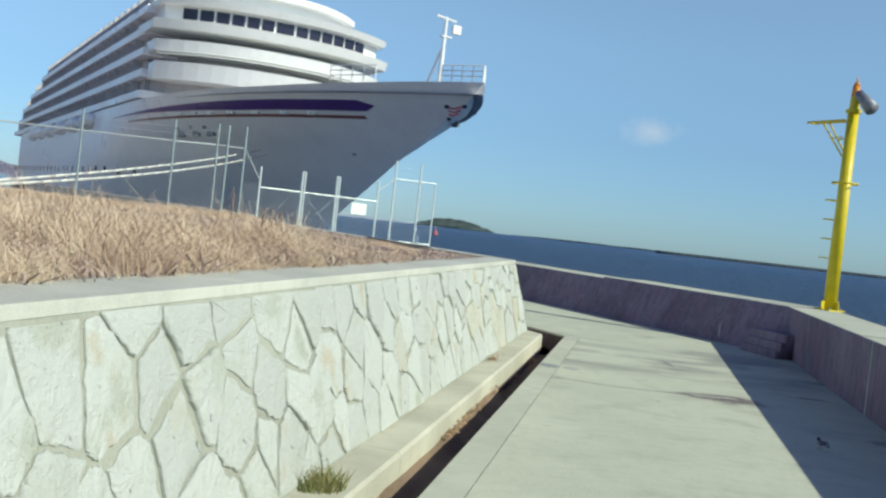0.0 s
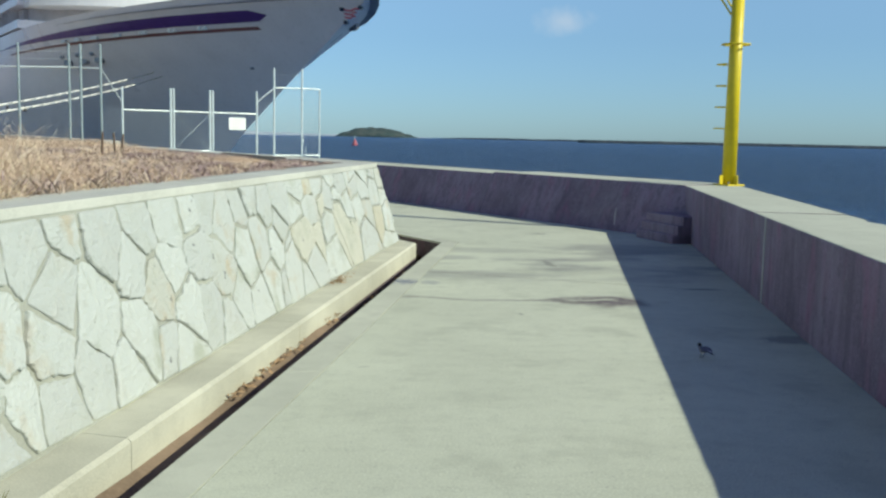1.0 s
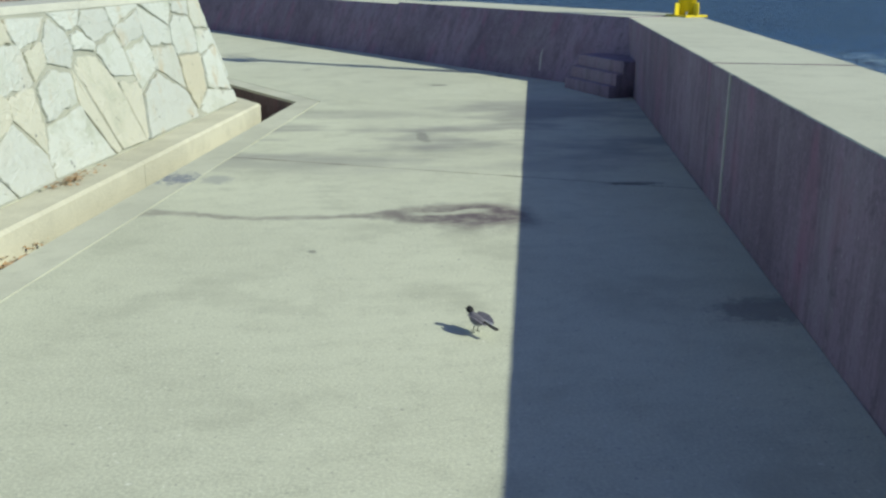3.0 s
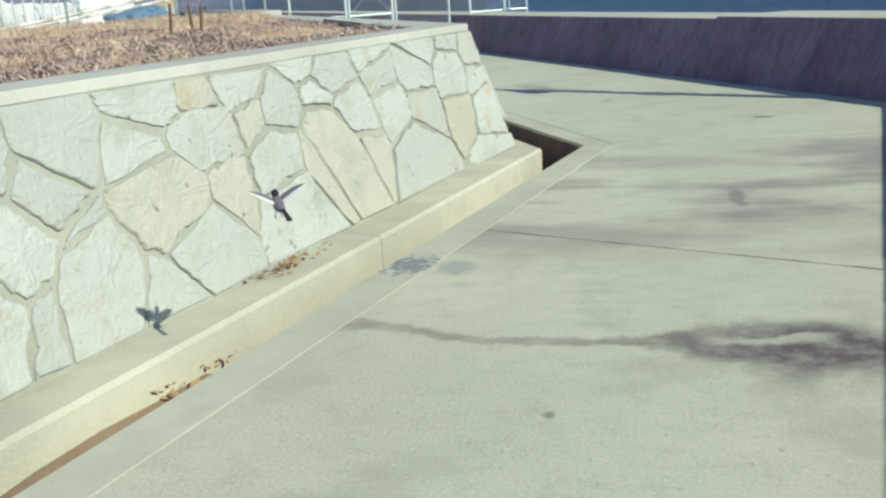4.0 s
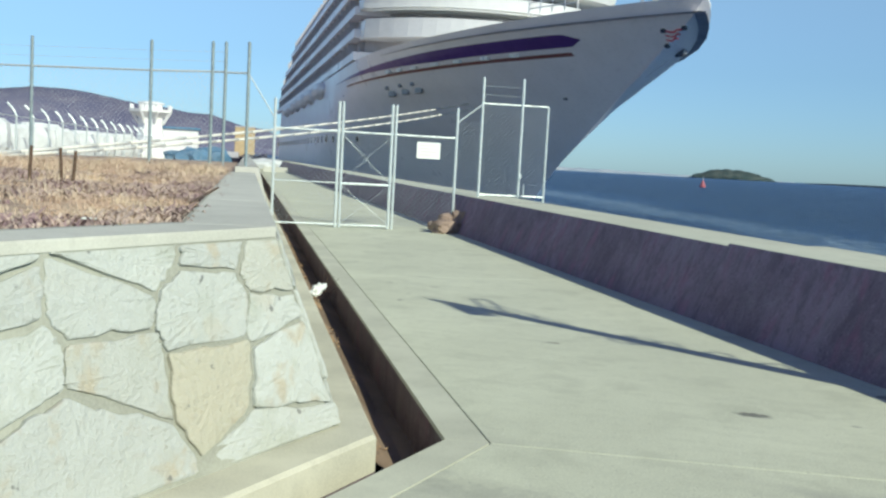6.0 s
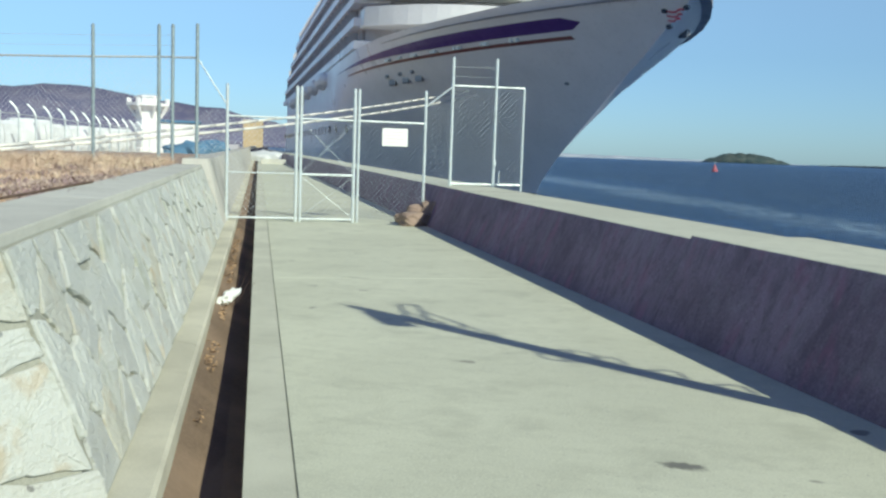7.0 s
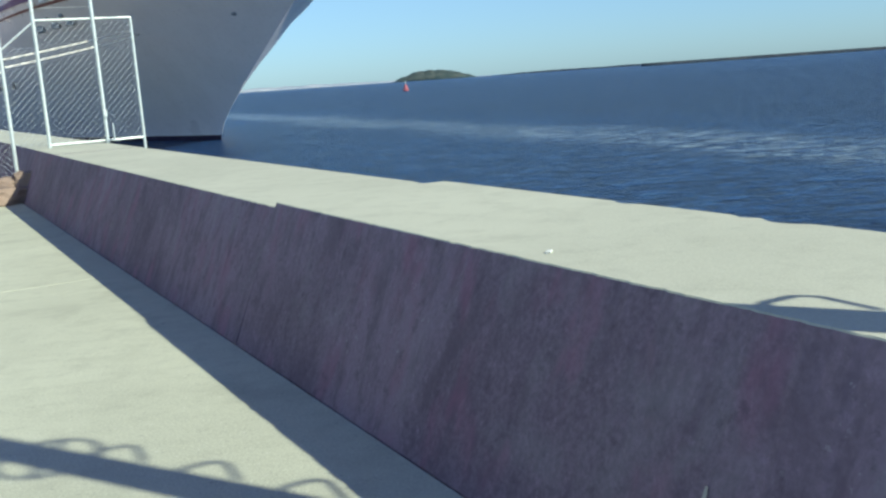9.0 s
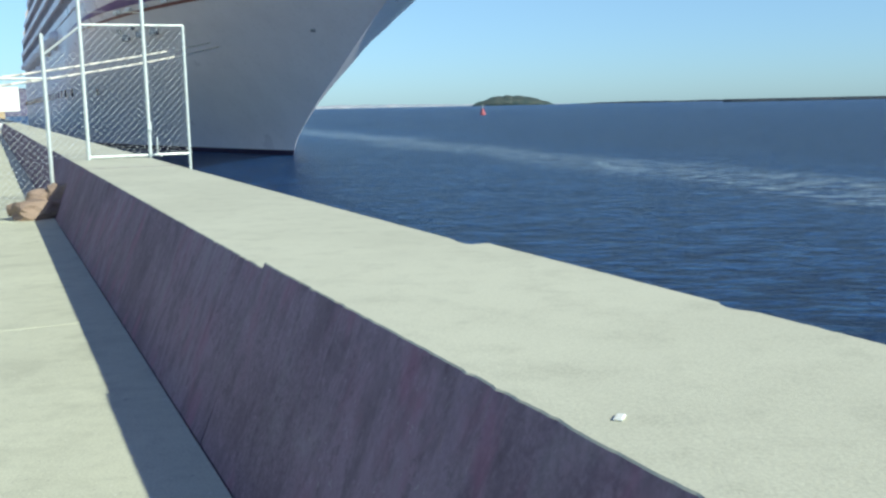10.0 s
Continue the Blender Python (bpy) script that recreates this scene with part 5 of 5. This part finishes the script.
for u0, u1 in ((-2.2, 0.9), (6.5, 11.0)):
    for sgn in (1, -1):
        pts = []
        for i in range(5):
            u = u0 + (u1 - u0) * i / 4
            p = Vector(hull_point(u, DECK, sgn, -0.1))
            g = Geo()
            g.tube(p, p + Vector((0, 0, 1.25)), 0.05, 0.05, 5)
            part("stanchion", g, SHIP_WHITE, ship)
            pts.append(p)
        for h in (0.45, 0.85, 1.25):
            g = Geo()
            g.path([p + Vector((0, 0, h)) for p in pts], 0.045, 5)
            part("bow_rail", g, SHIP_WHITE, ship)


# ---- mooring ropes ----
ship_m = pose(*SHIP_AT, 0, 0, SHIP_TURN)
for k, (u, z) in enumerate(((28.1, 9.4), (27.4, 9.05))):
    a = Vector((BO.x + 0.15 + 0.25 * k, BO.y - 0.1 * k, 1.02 - 0.06 * k))
    b = ship_m @ Vector(hull_point(u, z, 1, 0.05))
    pts = []
    for i in range(31):
        f = i / 30
        p = a.lerp(b, f)
        p.z -= 1.5 * 4 * f * (1 - f) * (0.22 + 0.10 * k)
        pts.append(p)
    g = Geo()
    g.path(pts, 0.065, 6)
    tagged(part("mooring_rope", g, ROPE, None, "", True), "pale thick mooring rope from bollard to ship", "rope", "mooring ropes")

# ---- harbour behind the bank ----
TW = v2(-49.6, 92.8)
tower = thing("watch_tower", (TW.x, TW.y, 0.30), "white concrete lookout tower with a flared top", "tower", turn=28)
OCT = [(math.cos(k * math.pi / 4 + math.pi / 8), math.sin(k * math.pi / 4 + math.pi / 8)) for k in range(8)]
g = Geo()
g.loft([[(x * r, y * r, z) for x, y in OCT] for r, z in ((1.50, 0), (1.50, 0.5), (1.36, 0.62), (1.34, 1.5), (1.44, 1.6), (1.44, 1.85), (1.32, 1.95), (1.18, 3.4), (1.24, 4.1))])
part("shaft", g, SHIP_WHITE, tower)
g = Geo()
g.loft([[(x * r, y * r, z) for x, y in OCT] for r, z in ((1.20, 4.05), (1.95, 4.55), (2.10, 4.6), (2.10, 4.85))])
part("platform", g, SHIP_WHITE, tower)
g = Geo()
g.loft([[(x * r, y * r, z) for x, y in OCT] for r, z in ((1.15, 4.84), (1.15, 5.35), (1.32, 5.4), (1.32, 5.52), (0.7, 5.65))])
part("cabin", g, SHIP_WHITE, tower)
for k in range(8):
    a = k * math.pi / 4 + math.pi / 8
    c, d = math.cos(a), math.sin(a)
    g = Geo()
    g.box((1.95 * c, 1.95 * d, 5.07), (0.22, 0.34, 0.46), a, 0, 0.03)
    part("parapet_block", g, SHIP_WHITE, tower)
    g = Geo()
    g.tube((1.24 * c, 1.24 * d, 3.5), (1.95 * c, 1.95 * d, 4.6), 0.10, 0.14, 6)
    part("bracket", g, SHIP_WHITE, tower)
shed = thing("shed", (-53.2, 103.9, 0.2), "low white harbour building with a green roof edge", "building", turn=28)
g = Geo()
g.box((0, 0, 1.7), (4.4, 4, 3.4), 0, 0, 0.05)
part("wall", g, SHIP_WHITE, shed)
g = Geo()
g.box((0, 0, 3.5), (4.8, 4.4, 0.3), 0, 0, 0.05)
part("roof", g, BLUE_TARP, shed)
tan = thing("warehouse", (-161.8, 332.0, -0.9), "tan painted harbour warehouse beyond the quay", "building", turn=28)
g = Geo()
g.box((0, 0, 5.6), (7.0, 11.0, 11.2), 0, 0, 0.05)
part("wall", g, TAN_WALL, tan)
g = Geo()
g.box((0, 0, 11.4), (7.4, 11.4, 0.4), 0, 0, 0.05)
part("roof", g, SHIP_SHADE, tan)


def tarpaulin_mound(x, y, z, size, mat, label, seed):
    bm = bmesh.new()
    bmesh.ops.create_icosphere(bm, subdivisions=3, radius=1)
    for q in bm.verts:
        n = q.co.normalized()
        k = 1 + 0.25 * noise.noise(n * 2 + Vector((seed, 0, 0)))
        q.co = Vector((n.x * size[0] * k, n.y * size[1] * k, max(0.0, n.z) ** 0.7 * size[2] * k))
    me = bpy.data.meshes.new("tarpaulin_mound")
    bm.to_mesh(me)
    bm.free()
    me.materials.append(mat)
    ob = new("tarpaulin_mound", me)
    ob.location = (x, y, z)
    return tagged(ob, label, "heap", "covered mounds on the quay")


for i, (x, y, sx, h) in enumerate(((-46.0, 94.6, 1.9, 1.3), (-47.4, 100.7, 2.2, 1.5), (-49.5, 97.0, 1.4, 0.9))):
    tarpaulin_mound(x, y, land_z(v2(x, y), 5) - 0.05, (sx, 1.6, h), BLUE_TARP, "mound covered with a faded blue tarpaulin", i * 3.1)
tarpaulin_mound(-39.6, 98.2, -0.02, (2.6, 1.5, 1.0), TARP, "low mound under a pale tarpaulin at the walkway's end", 9.0)
# low pale ledge across the end of the walk
g = Geo()
ledge_a, ledge_b = left2(78), right2(left2(78), NS)
mid = (ledge_a + ledge_b) / 2
g.box((mid.x, mid.y, 0.20), ((ledge_b - ledge_a).length - 0.06, 0.5, 0.44), math.atan2(NS.y, NS.x), 0, 0.02)
tagged(part("ledge", g, COPING), "low pale concrete ledge across the walkway's end", "ledge", kind="structure")
boat = thing("boat", (-44.8, 102.2, 0.0), "small dark boat drawn up at the end of the walkway", "boat", turn=20)
g = Geo()
rings = []
for x, w, z0, z1 in ((-2.6, 0.7, 0.15, 0.9), (-1, 0.95, 0.0, 0.85), (1, 0.9, 0.0, 1.0), (2.4, 0.35, 0.3, 1.35), (2.9, 0.05, 0.8, 1.5)):
    rings.append([(x, -w * 0.4, z0), (x, -w, z1), (x, w, z1), (x, w * 0.4, z0)])
g.loft(rings)
part("hull", g, DARK_HULL, boat)
g = Geo()
g.box((-0.8, 0, 1.15), (1.4, 1.1, 0.7), 0, 0, 0.08)
part("cabin", g, SHIP_SHADE, boat)

# wire fence with bent tops and white bulk bags behind it
FA, FB = v2(-26.0, 36.5), v2(-47.0, 89.0)
back_fence = thing("back_fence", (0, 0, 0), "pale steel security fence with bent post tops", "fence")
k = 20
prev = None
for i in range(k):
    p = FA.lerp(FB, i / (k - 1))
    z = land_z(p, 5) - 0.05
    g = Geo()
    g.path([at(p, z), at(p, z + 2.1), at(p + v2(-0.18, -0.05), z + 2.45), at(p + v2(-0.45, -0.15), z + 2.75)], 0.055, 6)
    part("post", g, STEEL, back_fence)
    if prev:
        for h in (0.1, 2.05):
            g = Geo()
            g.tube(at(prev[0], prev[1] + h), at(p, z + h), 0.025, 0.025, 5)
            part("rail", g, STEEL, back_fence)
    prev = (p, z)
rb = random.Random(21)
base_bag = None
for i in range(24):
    p = FA.lerp(FB, i / 23) + v2(-3.2, 0.4) + v2(rb.uniform(-0.5, 0.5), rb.uniform(-0.4, 0.4))
    z = land_z(p, 5) - 0.05
    if base_bag is None:
        g = Geo()
        g.loft([[(x * r, y * r, h) for x, y in ((-1, -0.7), (-0.7, -1), (0.7, -1), (1, -0.7), (1, 0.7), (0.7, 1), (-0.7, 1), (-1, 0.7))] for r, h in ((0.86, 0), (1.0, 0.4), (1.02, 1.2), (0.95, 1.75), (0.7, 2.0))])
        base_bag = tagged(new("bulk_bag", g.done("bulk_bag", TARP)), "large white bulk bag standing behind the fence", "bag", "bulk bags")
        base_bag.matrix_world = pose(p.x, p.y, z, 0, 0, rb.uniform(0, 90))
    else:
        copy_thing(base_bag, pose(p.x, p.y, z + rb.uniform(-0.25, 0.15), 0, 0, rb.uniform(0, 90)))
for i in range(4):
    p = FA.lerp(FB, -0.1 + i * 0.05) + v2(0.2 - i * 1.6, -1.4)
    tarpaulin_mound(p.x, p.y, 0.7, (2.6, 2.0, 0.9), SOIL, "low heap of dry earth by the fence", i * 5.0 + 1)

mast = thing("floodlight_mast", (-35.9, 52.0, 0.7), "tall slim floodlight mast with lamps at its head", "mast")
g = Geo()
g.tube((0, 0, 0), (0, 0, 9.2), 0.17, 0.09, 10)
part("pole", g, STEEL, mast)
g = Geo()
g.tube((-0.9, -0.4, 9.2), (0.9, 0.4, 9.2), 0.06, 0.06, 6)
part("cross_arm", g, STEEL, mast)
for o in (-0.9, -0.3, 0.3, 0.9):
    g = Geo()
    g.box((o, o * 0.44, 9.4), (0.4, 0.3, 0.35), 0.3, 0, 0.05)
    part("lamp", g, SHIP_WHITE, mast)

for x, y, h, lean in ((-3.52, 17.6, 0.42, 0.03), (-3.36, 17.95, 0.40, -0.03), (-3.27, 18.0, 0.38, 0.04)):
    g = Geo()
    z = land_z(v2(x, y), 3)
    g.tube((x, y, z - 0.1), (x + lean, y, z + h), 0.022, 0.018, 7)
    tagged(part("stake", g, WOOD), "dark weathered wooden stake in the weeds", "stake", "stakes")

# ---- buoy ----
buoy = thing("buoy", (-0.05, 392.0, SEA_Z), "small red channel buoy on the water", "buoy")
g = Geo()
g.loft([[(r * math.cos(k * math.pi / 6), r * math.sin(k * math.pi / 6), z) for k in range(12)] for r, z in ((1.1, -0.5), (1.2, 0.5), (0.9, 0.9), (0.35, 2.4), (0.2, 2.6))])
part("body", g, BUOY_RED, buoy)
g = Geo()
g.tube((0, 0, 2.5), (0, 0, 3.8), 0.10, 0.25, 8)
part("top_mark", g, STEEL, buoy)

# ---- litter ----
bm = bmesh.new()
bmesh.ops.create_icosphere(bm, subdivisions=3, radius=1)
for q in bm.verts:
    k = 1 + 0.7 * noise.noise(q.co * 2.2) + 0.35 * noise.noise(q.co * 5.0)
    q.co = Vector((q.co.x * 0.07 * k, q.co.y * 0.19 * k, q.co.z * 0.055 * k + 0.05 * q.co.y))
me = bpy.data.meshes.new("plastic_bag")
bm.to_mesh(me)
bm.free()
me.materials.append(PLASTIC)
bag = new("plastic_bag", me)
p = kk.lerp(ec, 0.35) + D2 * 6.6
bag.location = (p.x, p.y, -0.10)
tagged(bag, "crumpled white plastic bag caught in the drain", "bag")
g = Geo()
for i in range(5):
    g.tube((p.x + 0.02 * i - 0.05, p.y + 0.15, -0.25), (p.x + 0.05 * i, p.y + 0.25 + 0.02 * i, 0.12 - 0.03 * i), 0.004, 0.002, 4)
tagged(part("dead_stalks", g, WOOD), "dead plant stalks standing in the drain", "stalks", kind="stuff")
for s, o, w in ((2.5, 0.13, 0.022), (0.92, 0.465, 0.03)):
    q = BEND + DS * s + NS * o
    g = Geo()
    g.box((q.x, q.y, SEA_H + 0.016), (w * 1.8, w, 0.008), s * 3, 0, 0.003)
    tagged(part("shell_chip", g, PLASTIC), "white shell chip lying on the sea wall", "shell", "shell chips")

# ---- wagtail ----
BLACK = plain("black_feathers", (0.02, 0.02, 0.022), 0.7, 0, 0.3, 0.8, 30)
GREY = plain("grey_feathers", (0.17, 0.165, 0.19), 0.8, 0, 0.2, 0.8, 30)
WING = plain("grey_wing_feathers", (0.20, 0.19, 0.22), 0.8, 0, 0.2, 0.6, 60)
WHITE = plain("white_feathers", (0.75, 0.75, 0.72), 0.8, 0, 0.2, 0.9, 30)
bird = thing("wagtail", (3.46, 6.45, 0), "small grey and white wagtail with black head and tail", "bird")


def blob(stations, sides=12):
    g = Geo()
    stations = [(x * 0.9, z, w * 0.86, h * 0.9) for x, z, w, h in stations]
    g.loft([[(x, w * math.cos(k * 2 * math.pi / sides), z + h * math.sin(k * 2 * math.pi / sides)) for k in range(sides)] for x, z, w, h in stations])
    return g


part("body", blob([(-0.055, 0.058, 0.008, 0.006), (-0.04, 0.054, 0.018, 0.016), (-0.01, 0.052, 0.025, 0.024), (0.02, 0.058, 0.024, 0.024), (0.04, 0.068, 0.015, 0.017)]), GREY, bird, "", True)
part("belly", blob([(-0.035, 0.046, 0.012, 0.012), (-0.005, 0.042, 0.019, 0.018), (0.02, 0.046, 0.017, 0.018), (0.032, 0.054, 0.010, 0.012)]), WHITE, bird, "white belly", True)
part("head", blob([(0.03, 0.078, 0.010, 0.010), (0.042, 0.083, 0.017, 0.017), (0.056, 0.085, 0.016, 0.016), (0.066, 0.083, 0.007, 0.007)]), BLACK, bird, "", True)
part("beak", blob([(0.063, 0.083, 0.004, 0.004), (0.084, 0.081, 0.0008, 0.0008)], 6), BLACK, bird)
part("tail", blob([(-0.045, 0.058, 0.010, 0.005), (-0.09, 0.055, 0.011, 0.004), (-0.145, 0.05, 0.013, 0.003)], 8), BLACK, bird)
for sgn in (-1, 1):
    g = Geo()
    g.tube((0.0, sgn * 0.011, 0.035), (0.006, sgn * 0.012, 0.0), 0.0018, 0.0015, 5)
    g.tube((-0.006, sgn * 0.012, 0.002), (0.02, sgn * 0.012, 0.002), 0.0015, 0.001, 5)
    part("leg", g, BLACK, bird)
wings = []
for sgn in (-1, 1):
    g = Geo()
    # spread along y from the shoulder, feathers trailing to -x, pale behind
    rows, trail = [], []
    for y, x0, x1 in ((0.0, 0.014, -0.040), (0.03, 0.017, -0.043), (0.06, 0.012, -0.040), (0.088, -0.003, -0.034), (0.104, -0.018, -0.027)):
        xm = x0 * 0.45 + x1 * 0.55
        rows.append([(x0, sgn * y, 0.002), (xm, sgn * y, 0.003), (xm, sgn * y, -0.002), (x0, sgn * y, -0.002)])
        trail.append([(xm, sgn * y, 0.002), (x1, sgn * y, 0.001), (x1, sgn * y, -0.001), (xm, sgn * y, -0.001)])
    g.loft(rows)
    g.loft(trail, 1)
    w = part("wing", g, [WING, WHITE], bird, "grey wing with white flight feathers")
    wings.append(w)

for x, y, w in ((-2.49, 14.33, 0.07), (-2.02, 12.9, 0.06), (0.16, 13.5, 0.05)):
    p = v2(x, y)
    g = Geo()
    g.box((x, y, land_z(p, 0.8) + 0.05), (w * 1.6, w, 0.012), x * 3, 0, 0.004)
    tagged(part("paper_scrap", g, PLASTIC), "scrap of white paper lying on the dry bank", "scrap", "paper scraps")
# thin dark tube in place of the shadow the bank edge drops on the coping
g = Geo()
g.tube((-1.45, 17.95, 1.15), (-0.10, 15.05, 1.15), 0.012, 0.009, 7)
tagged(part("stick", g, WOOD), "thin dark rod standing in for the shadow line along the bank edge", "stick")

g = Geo()
q = [KNEE + D1 * -14.5, KNEE + D1 * BACK1, KNEE + D1 * BACK1 - N1 * 0.9, KNEE + D1 * -14.5 - N1 * 0.9]
top_ = [q[0] - N1 * 0.28, q[1] - N1 * 0.28, q[2], q[3]]
g.loft([[at(p, -0.4) for p in q], [at(p, WALL_H - 0.002) for p in top_]])
tagged(part("wall_behind", g, MORTAR), "plain grey battered wall continuing the stone wall", "wall", kind="structure")

# ---- the stones of the walls ----
# the stones next to the bend: along the wall, up its slope, and how far each crowds its neighbours
NEAR_STONES = ((-4.29, 1.13, 0.09), (-4.51, 1.16, 0.12), (-4.66, 0.75, 0.06), (-4.30, 0.74, 0.09), (-3.84, 1.25, 0.11), (-3.08, 1.36, 0.18), (-3.45, 0.79, 0.05),
               (-3.75, 0.83, 0.00), (-3.54, 0.31, 0.21), (-4.27, 0.34, 0.15), (-4.59, 0.36, 0.21), (-4.50, 0.10, 0.29), (-4.74, -0.09, 0.32), (-3.50, -0.01, 0.39),
               (-3.15, 0.25, 0.28), (-2.98, 0.34, 0.30), (-2.95, 0.79, 0.10), (-2.77, 1.05, 0.14), (-2.13, 1.31, 0.27), (-2.07, 1.03, 0.19), (-1.42, 1.41, 0.45),
               (-0.90, 1.19, 0.28), (-0.54, 1.00, 0.19), (-1.59, 0.99, 0.26), (-0.95, 0.82, 0.26), (-0.56, 0.72, 0.17), (-2.69, 0.60, 0.18), (-2.01, 0.69, 0.17),
               (-1.59, 0.59, 0.21), (-0.95, 0.59, 0.22), (-0.52, 0.50, 0.16), (-2.70, 0.44, 0.19), (-1.81, 0.06, 0.36), (-0.63, -0.20, 0.26))
CREAM_STONES = (0, 7, 9, 10, 15, 14, 29, 31)
stone_wall("stone_wall", D1, N1, 0.28, -14.5, 0.0, False, True, 4, NEAR_STONES, "battered rubble wall of pale limestone in grey mortar")
stone_wall("stone_wall_beyond", D2, N2, 0.42, 0.0, 14.3, True, False, 9, (), "rubble wall of pale limestone along the second stretch")


# ---- what moves ----
def motions():
    # stands, trots over the walk, then flies up past the wall and away over the bank
    spots = [(0.0, 3.46, 6.46, 0.0, 100, 0), (1.1, 3.46, 6.46, 0.0, 104, 0), (1.8, 3.45, 6.45, 0.0, 160, 0), (2.2, 3.44, 6.45, 0.0, 172, 0), (2.7, 3.22, 6.78, 0.0, 140, 0), (3.3, 2.95, 7.10, 0.0, 110, 0), (3.5, 2.79, 7.38, 0.0, 108, 6),
             (3.6, 2.68, 7.62, 0.08, 105, 15), (3.7, 2.44, 7.83, 0.19, 112, 18), (3.8, 2.14, 8.05, 0.35, 122, 18), (3.9, 1.82, 8.15, 0.53, 112, 20), (4.0, 1.40, 8.48, 0.63, 128, 15),
             (4.1, 1.08, 8.71, 0.83, 110, 20), (4.2, 0.79, 8.77, 0.95, 118, 15), (4.3, 0.53, 8.86, 1.02, 140, 12), (4.6, -1.6, 9.2, 1.75, 165, 8), (5.2, -8.0, 8.6, 2.6, 185, 5),
             (6.2, -20.0, 4.0, 4.0, 205, 0), (8.0, -40.0, -12.0, 6.0, 215, 0), (10.0, -60.0, -32.0, 7.0, 215, 0)]
    walk(bird, [(t, pose(x, y, z, 0, -up, turn)) for t, x, y, z, turn, up in spots])
    for wing, sgn in zip(wings, (-1, 1)):
        rows = []
        for t, spread, lift in ((0.0, 0, 0), (3.5, 0, 0), (3.6, 75, 0), (3.7, 70, 25), (3.8, 30, 0), (3.9, 15, 10), (4.0, 85, 30), (4.1, 70, -25), (4.2, 35, 10), (4.3, 80, 20)):
            rows.append((t, spread, lift))
        t, k = 4.4, 0
        while t <= 10.001:
            rows.append((round(t, 1), 70, 30 if k % 2 else -20))
            t, k = t + 0.2, k + 1
        keyed = []
        for t, spread, lift in rows:
            back = (78 - spread) * sgn
            tilt = 62 * (1 - spread / 85) * -sgn
            m = pose(0.022, sgn * 0.017, 0.068, 0, 0, 0) @ pose(0, 0, 0, 0, 0, back) @ pose(0, 0, 0, sgn * lift, 0, 0) @ pose(0, 0, 0, 0, tilt * 0.5 * sgn, 0)
            keyed.append((t, m))
        walk(wing, keyed)


motions()
